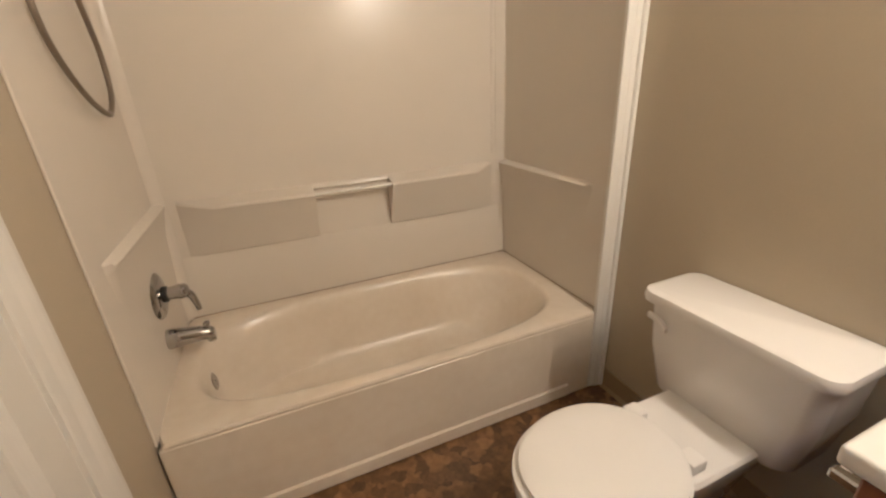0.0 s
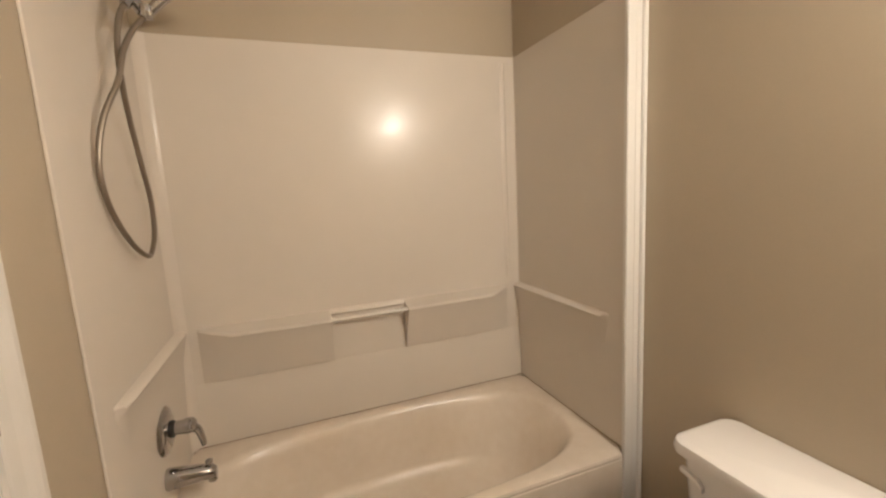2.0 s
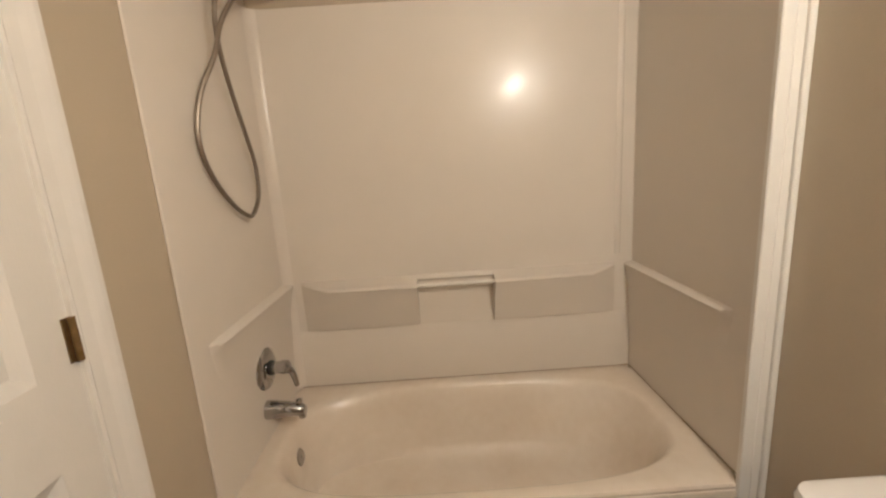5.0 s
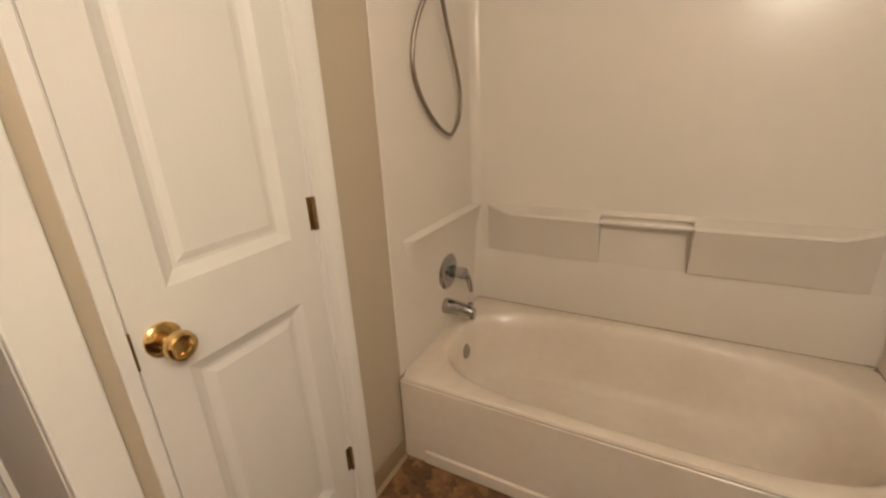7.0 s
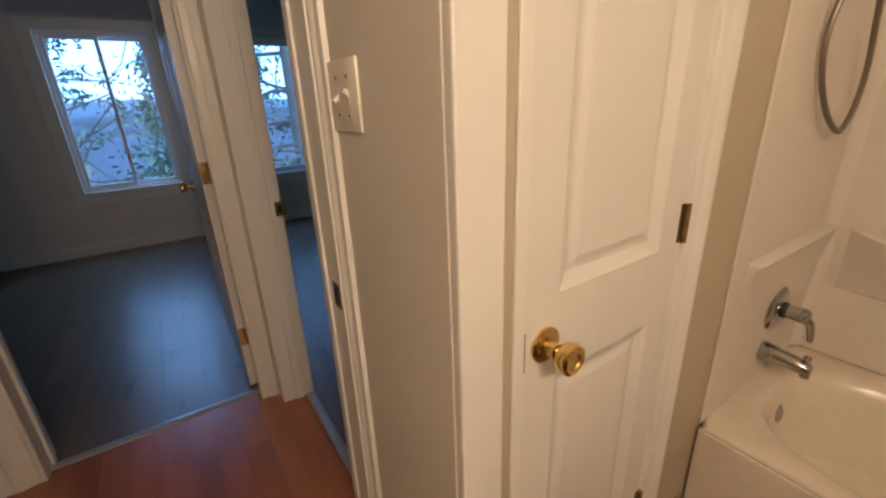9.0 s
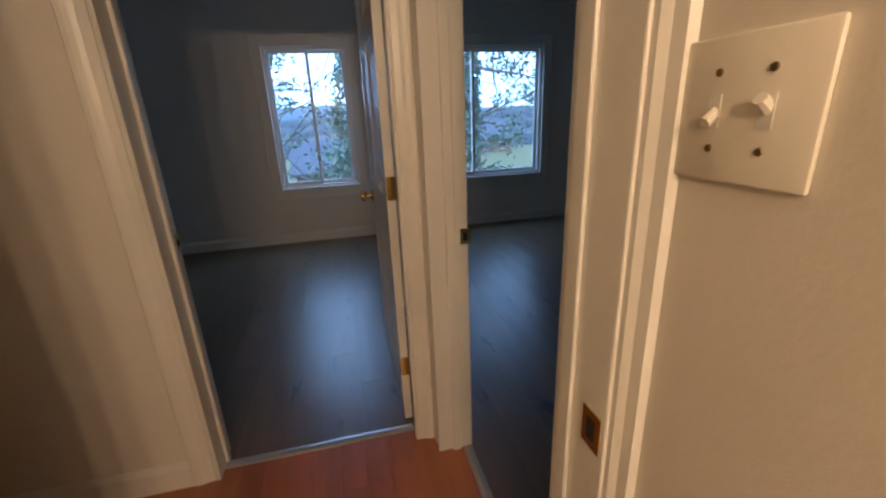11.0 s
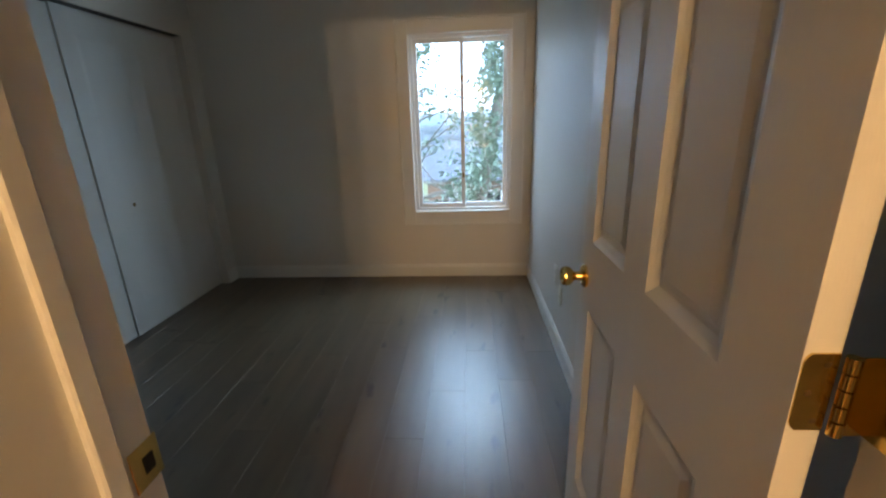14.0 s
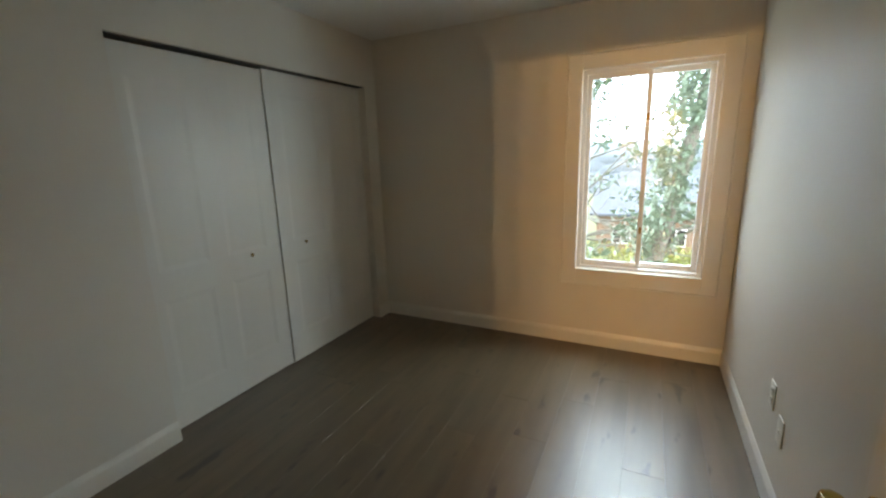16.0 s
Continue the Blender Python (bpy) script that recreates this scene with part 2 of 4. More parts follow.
def mesh_of(name, bm, material, smooth=False, angle=35):
    me = bpy.data.meshes.new(name)
    bmesh.ops.recalc_face_normals(bm, faces=bm.faces)
    bm.to_mesh(me)
    bm.free()
    me.materials.append(material)
    if smooth:
        me.polygons.foreach_set("use_smooth", [True] * len(me.polygons))
        me.set_sharp_from_angle(angle=radians(angle))
    return me


def part(name, bm, material, parent, label="", smooth=False):
    ob = new(name, mesh_of(name, bm, material, smooth))
    ob.parent = parent
    if label:
        tagged(ob, label)
    return ob


def setting(name, bm, material, label, category, smooth=False):
    return tagged(new(name, mesh_of(name, bm, material, smooth)), label, category, kind="structure")


def thing(name, label, category, at=(0, 0, 0), group="", kind=""):
    ob = new(name)
    ob.location = at
    ob.empty_display_size = 0.05
    return tagged(ob, label, category, group, kind)


def tube(points, radius, n=10, closed=False):
    """A round tube along smoothed points."""
    pts = [Vector(p) for p in points]
    dense = []
    for i in range(len(pts) - 1):
        p0, p1, p2, p3 = pts[max(i - 1, 0)], pts[i], pts[i + 1], pts[min(i + 2, len(pts) - 1)]
        for k in range(8):
            t = k / 8
            dense.append(0.5 * (2 * p1 + (p2 - p0) * t + (2 * p0 - 5 * p1 + 4 * p2 - p3) * t * t + (3 * p1 - p0 - 3 * p2 + p3) * t ** 3))
    dense.append(pts[-1])
    bm, rings, side = bmesh.new(), [], None
    for i, p in enumerate(dense):
        d = (dense[min(i + 1, len(dense) - 1)] - dense[max(i - 1, 0)]).normalized()
        if side is None:
            side = d.orthogonal().normalized()
        side = (side - d * side.dot(d)).normalized()
        up = d.cross(side)
        r = radius(i / (len(dense) - 1)) if callable(radius) else radius
        rings.append([bm.verts.new(p + r * (math.cos(2 * math.pi * k / n) * side + math.sin(2 * math.pi * k / n) * up)) for k in range(n)])
    for a, b in zip(rings, rings[1:]):
        for k in range(n):
            bm.faces.new((a[k], a[(k + 1) % n], b[(k + 1) % n], b[k]))
    bm.faces.new(rings[0]), bm.faces.new(rings[-1])
    return bm


def loft(rings, cap_first=True, cap_last=True, bm=None):
    bm = bm or bmesh.new()
    vr = [[bm.verts.new(p) for p in ring] for ring in rings]
    n = len(rings[0])
    for a, b in zip(vr, vr[1:]):
        for k in range(n):
            bm.faces.new((a[k], a[(k + 1) % n], b[(k + 1) % n], b[k]))
    if cap_first:
        bm.faces.new(vr[0])
    if cap_last:
        bm.faces.new(vr[-1])
    return bm


def oval(cx, cy, rx, ry, z, n=64, e=2.0, egg=0.0):
    out = []
    for k in range(n):
        a = 2 * math.pi * k / n
        c, s = math.cos(a), math.sin(a)
        x = math.copysign(abs(c) ** (2 / e), c)
        y = math.copysign(abs(s) ** (2 / e), s)
        out.append(Vector((cx + rx * x, cy + ry * y * (1 + egg * x), z)))
    return out


H = 2.44

# ---- floors ----
setting("floor_bathroom", boxes(((-0.48, -1.92, -0.10), (1.62, 0.05, 0.0))), M_VINYL, "brown mottled sheet vinyl bathroom floor", "floor")
floor_hall = setting("floor_hall", boxes(((-1.52, -3.2, -0.12), (-0.48, -0.865, -0.012))), M_RED, "red-brown hardwood hallway floor of narrow boards", "floor")
floor_bed = setting("floor_bedroom", boxes(((-4.86, -4.3, -0.12), (-1.52, -0.80, -0.012))), M_LAM, "grey-brown laminate bedroom floor with dark knots", "floor")
floor_far = setting("floor_far_bedroom", boxes(((-4.86, -0.80, -0.12), (0.0, 3.0, -0.012))), M_LAM, "dark grey-brown laminate floor of the second bedroom", "floor")
setting("ceiling", boxes(((-5.0, -4.4, H), (1.75, 3.1, H + 0.12))), M_CEIL, "flat white painted ceiling", "ceiling")

# ---- walls ----
setting("wall_tub_back", boxes(((-0.10, 0.742, 0), (1.65, 0.86, H))), M_BATH, "beige painted wall behind the bathtub", "wall")
setting("wall_bath_east", boxes(((1.565, -1.92, 0), (1.68, 0.742, H)), ((1.523, 0.012, 0), (1.565, 0.742, H))), M_BATH, "glossy beige painted bathroom wall behind the toilet", "wall")
setting("wall_bath_south", boxes(((-0.425, -2.02, 0), (1.68, -1.90, H))), M_BATH, "beige painted bathroom wall", "wall")
# west wall of the bathroom, with the linen closet's doorway
setting("wall_bath_west", boxes(((-0.11, -0.275, 0), (0.0, 0.742, H)), ((-0.11, -0.755, 2.06), (0.0, -0.275, H)), ((-0.11, -0.775, 0), (0.0, -0.755, H))), M_BATH, "beige painted wall with a linen closet doorway", "wall")
setting("wall_switch", boxes(((-0.508, -0.885, 0), (0.0, -0.775, H))), M_WALL, "pale painted wall carrying the light switch", "wall")
setting("wall_linen_closet", boxes(((-0.53, -0.78, 0), (-0.43, 0.86, H))), M_WALL, "plain painted closet back wall", "wall")
# wall between bathroom and hall, with the bathroom doorway
setting("wall_bath_hall", boxes(((-0.517, -0.907, 2.06), (-0.425, -0.885, H)), ((-0.535, -1.87, 2.06), (-0.425, -0.907, H)), ((-0.535, -3.2, 0), (-0.425, -1.87, H))), M_WALL, "painted wall with the bathroom doorway", "wall")
# hall and bedroom walls
setting("wall_hall_west", boxes(((-1.60, -4.4, 0), (-1.46, -1.80, H)), ((-1.60, -1.80, 2.06), (-1.46, -1.02, H)), ((-1.56, -0.972, 0), (-1.46, -0.80, H)), ((-1.56, -1.02, 2.06), (-1.46, -0.972, H))), M_WALL, "painted hallway wall with the bedroom doorway", "wall")
setting("wall_hall_north", boxes(((-1.46, -0.925, 0), (-1.355, -0.80, H)), ((-1.355, -0.925, 2.06), (-0.535, -0.79, H)), ((-0.530, -0.884, 0), (-0.510, -0.78, H))), M_WALL, "painted hallway wall with the second bedroom's doorway", "wall")
setting("wall_hall_south", boxes(((-1.46, -3.3, 0), (-0.425, -3.2, H))), M_WALL, "painted wall closing the hallway", "wall")
setting("wall_bedroom_north", boxes(((-4.74, -0.855, 0), (-1.56, -0.80, H))), M_WALL, "pale grey painted bedroom side wall", "wall")
setting("wall_far_bedroom_east", boxes(((-0.10, 0.86, 0), (0.0, 3.0, H)), ((-0.43, 0.86, 0), (-0.10, 0.95, H))), M_WALL, "grey painted wall of the second bedroom", "wall")
setting("wall_far_bedroom_north", boxes(((-4.86, 2.85, 0), (0.0, 2.97, H))), M_WALL, "grey painted wall of the second bedroom", "wall")
CL0, CL1 = -4.587, -2.70
setting("wall_closet", boxes(((-4.74, -3.69, 0), (CL0, -3.58, H)), ((CL0, -3.69, 2.0505), (CL1, -3.58, H)), ((CL1, -3.69, 0), (-1.60, -3.58, H)), ((-4.86, -4.4, 0), (-1.60, -4.3, H))), M_WALL, "pale painted wall with the wide closet opening", "wall")

W1 = (-1.845, -1.03, 0.595, 2.01)
W2 = (-0.52, 1.17, 0.57, 2.01)
xo, xi = -4.88, -4.74
setting("wall_windows", boxes(
    ((xo, -4.4, 0), (xi, W1[0], H)), ((xo, W1[0], 0), (xi, W1[1], W1[2])), ((xo, W1[0], W1[3]), (xi, W1[1], H)),
    ((xo, W1[1], 0), (xi, W2[0], H)), ((xo, W2[0], 0), (xi, W2[1], W2[2])), ((xo, W2[0], W2[3]), (xi, W2[1], H)),
    ((xo, W2[1], 0), (xi, 3.0, H))), M_WALL, "grey painted outer wall with two windows", "wall")


# ---- windows ----
def window(name, label, y0, y1, z0, z1, trim=0.095):
    w = thing(name, label, "window", (xi, (y0 + y1) / 2, z0), kind="structure")
    w.location = (0, 0, 0)
    c = 0.018
    part("window_casing", boxes(
        ((xi, y0 - trim, z0 - 0.10), (xi + c, y0, z1 + trim), 0.003), ((xi, y1, z0 - 0.10), (xi + c, y1 + trim, z1 + trim), 0.003),
        ((xi, y0, z1), (xi + c - 0.002, y1, z1 + trim), 0.003), ((xi, y0, z0 - 0.10), (xi + c - 0.002, y1, z0), 0.003)), M_TRIM, w, "white painted flat casing")
    part("window_bead", boxes(
        ((xi, y0 - trim - 0.010, z0 - 0.112), (xi + 0.026, y0 - trim, z1 + trim + 0.012), 0.004), ((xi, y1 + trim, z0 - 0.112), (xi + 0.026, y1 + trim + 0.010, z1 + trim + 0.012), 0.004),
        ((xi, y0 - trim, z1 + trim), (xi + 0.025, y1 + trim, z1 + trim + 0.012), 0.004), ((xi, y0 - trim, z0 - 0.112), (xi + 0.025, y1 + trim, z0 - 0.10), 0.004)), M_TRIM, w)
    part("window_sill", boxes(((xi - 0.03, y0, z0), (xi + 0.024, y1, z0 + 0.014), 0.004)), M_TRIM, w)
    f = 0.028
    part("window_frame", boxes(((xo + 0.02, y0, z0 + 0.014), (xi - 0.02, y0 + f, z1)), ((xo + 0.02, y1 - f, z0 + 0.014), (xi - 0.02, y1, z1)),
         ((xo + 0.02, y0 + f, z1 - f), (xi - 0.02, y1 - f, z1)), ((xo + 0.02, y0 + f, z0 + 0.014), (xi - 0.02, y1 - f, z0 + 0.014 + f * 0.7))), M_FRAME, w)
    ym = (y0 + y1) / 2 + 0.012
    a, b, lo, hi = y0 + f, y1 - f, z0 + 0.014 + f * 0.7, z1 - f
    for k, (s0, s1, x) in enumerate(((a, ym + 0.016, xi - 0.055), (ym - 0.016, b, xi - 0.085))):
        st = 0.032
        sash = part("sash", boxes(((x - 0.012, s0, lo), (x + 0.012, s0 + st, hi), 0.003), ((x - 0.012, s1 - st, lo), (x + 0.012, s1, hi), 0.003),
                    ((x - 0.012, s0 + st, hi - st), (x + 0.012, s1 - st, hi)), ((x - 0.012, s0 + st, lo), (x + 0.012, s1 - st, lo + st + 0.006))), M_FRAME, w)
        pane = part("pane", boxes(((x - 0.002, s0 + st, lo + st), (x + 0.002, s1 - st, hi - st))), M_GLASS, sash, "clear window glass")
        pane.visible_shadow = False
        if k == 0:
            for z in (lo + 0.28, hi - 0.30):
                part("sash_latch", boxes(((x + 0.012, s1 - 0.024, z - 0.025), (x + 0.030, s1 - 0.004, z + 0.025), 0.004)), M_OLDBRASS, sash, "small dark sash latch")
    return w


window("window_1", "white vinyl sliding window with wide white casing", *W1)
window("window_2", "wide white vinyl sliding window of the second bedroom", *W2)


# ---- baseboards ----
def baseboard(name, axis, lo, hi, face, sign, label="tall white painted baseboard"):
    """sign: the way that the board looks from the wall's face."""
    prof = [(0, 0), (0.014, 0), (0.014, 0.086), (0.012, 0.092), (0.003, 0.112), (0, 0.114)]
    pts = [(face + sign * u, v) for u, v in prof]
    return setting(name, prism(pts, axis, lo, hi), M_TRIM, label, "baseboard")


baseboard("baseboard", "y", -3.58, -0.855, xi, 1)
baseboard("baseboard", "x", -4.726, -1.62, -0.855, -1)
baseboard("baseboard", "x", CL1, -1.60, -3.58, 1)
baseboard("baseboard", "x", -4.726, CL0, -3.58, 1)
baseboard("baseboard", "y", -0.75, 2.85, xi, 1)
baseboard("baseboard", "x", -4.726, 0, 2.85, -1)
baseboard("baseboard", "y", -3.2, -1.885, -1.46, 1)
baseboard("baseboard", "y", -3.58, -1.885, -1.60, -1)
for nm, ax, lo, hi, fc, sg in (("baseboard_bath_west", "y", -0.205, 0.0, 0.0, 1), ("baseboard_bath_east", "y", -0.90, 0.010, 1.565, -1)):
    prof = [(0, 0.0), (0.018, 0.0), (0.006, 0.012), (0.004, 0.085), (0.0, 0.088)]
    setting(nm, prism([(fc + sg * u, v) for u, v in prof], ax, lo, hi), M_COVE, "tan vinyl cove base", "baseboard")


# ---- door casings and jambs ----
def casing_profile(w):
    """Colonial casing, across its width from the opening outward: (width, height)."""
    return [(0, 0), (0, 0.009), (0.006, 0.011), (0.012, 0.008), (w * 0.45, 0.011), (w * 0.62, 0.015), (w * 0.8, 0.018), (w - 0.004, 0.018), (w, 0.014), (w, 0)]


def casing_x(name, face, sign, y_in, out, w, z1=2.065, z0=0.0):
    """A casing leg on a wall that looks along x; out: +1 or -1 along y."""
    return setting(name, prism([(face + sign * h, y_in + out * u) for u, h in casing_profile(w)], "z", z0, z1), M_TRIM, "white painted moulded door casing", "door casing")


def casing_y(name, face, sign, x_in, out, w, z1=2.065):
    return setting(name, prism([(x_in + out * u, face + sign * h) for u, h in casing_profile(w)], "z", 0.0, z1), M_TRIM, "white painted moulded door casing", "door casing")


def head_x(name, face, sign, y0, y1, w=0.07):
    return setting(name, boxes(((min(face, face + sign * 0.016), y0, 2.065), (max(face, face + sign * 0.016), y1, 2.065 + w), 0.004)), M_TRIM, "white painted head casing", "door casing")


# linen closet
casing_x("trim_closet_hinge_side", 0.0, 1, -0.283, 1, 0.078)
setting("trim_closet_latch_side", boxes(((0.0, -0.772, 0.0), (0.008, -0.747, 2.065), 0.002)), M_TRIM, "white painted door stop strip", "door casing")
setting("trim_closet_corner", boxes(((0.0, -0.8835, 0.0), (0.020, -0.803, 2.14), 0.004, 2)), M_TRIM, "white painted corner board", "trim")
setting("trim_closet_gap", boxes(((0.0, -0.803, 0.0), (0.0015, -0.772, 2.06))), M_BATH, "strip of beige wall between the casing boards", "trim")
head_x("trim_closet_head", 0.0, 1, -0.815, -0.205)
setting("jamb_closet", boxes(((-0.11, -0.289, 0), (0.0, -0.275, 2.06)), ((-0.11, -0.755, 0), (0.0, -0.743, 2.06)), ((-0.11, -0.743, 2.045), (0.0, -0.289, 2.06))), M_TRIM, "white painted closet door jamb", "door jamb")
# bathroom doorway: the strike side jamb with its stop
setting("jamb_bath", boxes(((-0.517, -0.907, 0), (-0.385, -0.8855, 2.05), 0.003, 2)), M_TRIM, "white painted bathroom door jamb on the strike side", "door jamb")
setting("stop_bath", boxes(((-0.495, -0.914, 0), (-0.462, -0.907, 2.04), 0.003, 2)), M_TRIM, "white painted door stop strip", "door stop")
setting("trim_bath_strike_side", prism([(-0.385, -0.8855), (-0.385, -0.903), (-0.376, -0.903), (-0.366, -0.897), (-0.350, -0.895), (-0.346, -0.8855)], "z", 0.0, 2.065), M_TRIM, "narrow white painted casing beside the jamb", "door casing")
setting("jamb_bath_hinge_side", boxes(((-0.548, -1.87, 0), (-0.412, -1.855, 2.05))), M_TRIM, "white painted bathroom door jamb on the hinge side", "door jamb")
setting("jamb_bath_head", boxes(((-0.548, -1.855, 2.04), (-0.412, -0.907, 2.06))), M_TRIM, "white painted head jamb", "door jamb")
# bedroom doorway
JL, JR = -1.797, -1.019
setting("jamb_bedroom", boxes(((-1.615, JL - 0.015, 0), (-1.448, JL, 2.05), 0.002)), M_TRIM, "white painted bedroom door jamb on the latch side", "door jamb")
setting("stop_bedroom", boxes(((-1.56, JL, 0), (-1.53, JL + 0.012, 2.04), 0.003)), M_TRIM, "white painted door stop strip", "door stop")
setting("jamb_bedroom_hinge_side", prism([(-1.448, JR), (-1.484, JR), (-1.486, JR + 0.003), (-1.486, JR + 0.040), (-1.560, JR + 0.040), (-1.560, JR + 0.047), (-1.448, JR + 0.047)], "z", 0.0, 2.05), M_TRIM, "white painted rabbeted door jamb on the hinge side", "door jamb")
setting("jamb_bedroom_head", boxes(((-1.615, JL, 2.04), (-1.448, JR, 2.06))), M_TRIM, "white painted head jamb", "door jamb")
casing_x("trim_bedroom_latch_side", -1.46, 1, JL - 0.008, -1, 0.085)
casing_x("trim_bedroom_hinge_side", -1.448, 1, JR + 0.003, 1, 0.074)
head_x("trim_bedroom_head", -1.46, 1, JL - 0.093, JR + 0.09)
casing_x("trim_bedroom_inside_latch", -1.60, -1, JL - 0.008, -1, 0.085)
casing_x("trim_bedroom_inside_hinge", -1.56, -1, JR + 0.064, 1, 0.070)
head_x("trim_bedroom_inside_head", -1.60, -1, JL - 0.093, JR + 0.0)
# second bedroom doorway
casing_y("trim_far_bedroom", -0.925, -1, -1.352, -1, 0.090)
setting("jamb_far_bedroom", boxes(((-1.362, -0.940, 0), (-1.346, -0.797, 2.05), 0.002), ((-1.346, -0.880, 0), (-1.334, -0.845, 2.04), 0.003), ((-1.338, -0.938, 2.04), (-0.535, -0.778, 2.06))), M_TRIM, "white painted second bedroom door jamb", "door jamb")
setting("threshold_bedroom", prism([(-1.545, -0.011), (-1.538, 0.006), (-1.52, 0.009), (-1.502, 0.006), (-1.495, -0.011)], "y", JL, JR), M_THRESH, "worn grey metal threshold strip", "threshold")
setting("threshold_far_bedroom", prism([(-0.845, -0.011), (-0.836, 0.006), (-0.82, 0.009), (-0.802, 0.006), (-0.795, -0.011)], "x", -1.338, -0.53), M_THRESH, "worn grey threshold strip", "threshold")


# ---- doors ----
def door_leaf(parent, w, h, t, cols, rows, dep=0.009):
    """A moulded leaf in its own space: x along its width from the hinge, y through it (0 to t), z up; recessed panels on both faces."""
    bm = boxes(((0.001, dep + 0.003, 0.001), (w - 0.001, t - dep - 0.003, h - 0.001)))
    xs = [0] + [v for c in cols for v in c] + [w]
    zs = [0] + [v for r in rows for v in r] + [h]
    for k in range(0, len(xs), 2):
        add_box(bm, (xs[k], 0, 0), (xs[k + 1], t, h))
    for x0, x1 in cols:
        for k in range(0, len(zs), 2):
            add_box(bm, (x0, 0, zs[k]), (x1, t, zs[k + 1]))
    part("leaf", bm, M_DOOR, parent)
    for x0, x1 in cols:
        for z0, z1 in rows:
            b = bmesh.new()
            m, g = 0.026, 0.024
            for y_edge, y_face, y_back in ((0.0, 0.002, dep), (t, t - 0.002, t - dep)):
                # sloped moulding round the opening, then the raised field
                ring = [[(x0 + i, y, z0 + i), (x1 - i, y, z0 + i), (x1 - i, y, z1 - i), (x0 + i, y, z1 - i)]
                        for i, y in ((0, y_edge), (m * 0.45, (y_edge + y_back) / 2), (m, y_back), (m + 0.008, y_back), (m + g, y_back + (y_face - y_back) * 0.45))]
                loft([[Vector(p) for p in r] for r in ring], False, True, b)
            part("panel", b, M_DOOR, parent)


def knob(parent, m, material, name="door_knob"):
    """A round knob on a rose; m: pose with z out of the door's face."""
    bm = lathe([(0.033, 0.0), (0.033, 0.005), (0.026, 0.010), (0.014, 0.012), (0.012, 0.028), (0.016, 0.034), (0.026, 0.044), (0.0285, 0.054), (0.026, 0.064), (0.021, 0.067), (0.014, 0.066), (0.012, 0.0625), (0.004, 0.062)], m, 32)
    return part(name, bm, material, parent, "round brass knob on a rose", True)


# linen closet door, closed
closet_door = thing("door_linen_closet", "closed narrow white panelled linen closet door", "door", kind="structure")
leaf_w = 0.452
cd = closet_door
cd.matrix_world = pose(-0.034, -0.290, 0.012, 0, 0, -90)
door_leaf(cd, leaf_w, 2.03, 0.035, [(0.078, 0.374)], [(0.19, 0.830), (0.998, 1.86)], 0.012)
knob(cd, pose(leaf_w - 0.048, 0.035, 0.908, -90, 0, 0), M_BRASS)
part("latch_plate", boxes(((leaf_w - 0.001, 0.030, 0.87), (leaf_w + 0.004, 0.0375, 0.945), 0.001)), M_OLDBRASS, cd, "tarnished latch plate")
for z in (0.245, 1.045, 1.84):
    part("hinge", lathe([(0.0065, z - 0.042), (0.0065, z + 0.042)], pose(-0.004, 0.041, 0), 12), M_OLDBRASS, cd, "tarnished hinge knuckle", True)
    part("hinge_leaf", boxes(((0.0, 0.0352, z - 0.042), (0.012, 0.0372, z + 0.042))), M_OLDBRASS, cd, "tarnished hinge leaf")

# bedroom door, standing open against the side wall
bd = thing("door_bedroom", "open white six-panel bedroom door with brass knob", "door", kind="structure")
OPEN = 180.0
bd.matrix_world = pose(-1.570, -1.013, 0.012, 0, 0, OPEN)
BW = 0.80
door_leaf(bd, BW, 2.02, 0.035, [(0.122, 0.360), (0.472, 0.700)], [(0.22, 0.815), (1.012, 1.60), (1.71, 1.90)], 0.012)
knob(bd, pose(BW - 0.052, 0.035, 0.900, -90, 0, 0), M_BRASS)
knob(bd, pose(BW - 0.052, 0.0, 0.900, 90, 0, 0), M_BRASS)
for z in (0.275, 1.058, 1.83):
    bm = bmesh.new()
    for k in range(5):
        h0 = z - 0.046 + 0.0184 * k
        add_lathe(bm, [(0.0068, h0 + 0.0012), (0.0068, h0 + 0.0172)], pose(-0.0085, -0.006, 0), 14)
    hg = part("hinge", bm, M_BRASS, bd, "brass hinge knuckle of five barrels", True)
    part("hinge_leaf", prism([(0.001, z - 0.045), (0.028, z - 0.045), (0.032, z - 0.041), (0.034, z - 0.036), (0.034, z + 0.036), (0.032, z + 0.041), (0.028, z + 0.045), (0.001, z + 0.045)], "x", -0.0024, 0.0), M_BRASS, hg, "brass hinge leaf with rounded corners")
    part("jamb_leaf", boxes(((-0.050, -0.0335, z - 0.045), (-0.0085, -0.0312, z + 0.045), 0.0006), ((-0.0100, -0.0312, z - 0.045), (-0.0080, -0.006, z + 0.045))), M_BRASS, hg, "brass hinge leaf")
    for dy, dz in ((0.012, -0.033), (0.024, 0.0), (0.012, 0.033)):
        part("screw", lathe([(0.0036, 0.0), (0.0030, 0.0010)], pose(-0.0024, dy, z + dz, 0, -90, 0), 10), M_OLDBRASS, hg)


def strike(name, lo, hi, slot_lo, slot_hi, label="small brass strike plate with a latch hole"):
    s = thing(name, label, "strike plate")
    part("plate", boxes((lo, hi, 0.0008)), M_BRASS, s)
    # the hole's shade is a near-black block on the plate
    part("latch_hole_shade", boxes((slot_lo, slot_hi)), M_DARK, s, "near-black block for the shade in the latch hole")
    return s


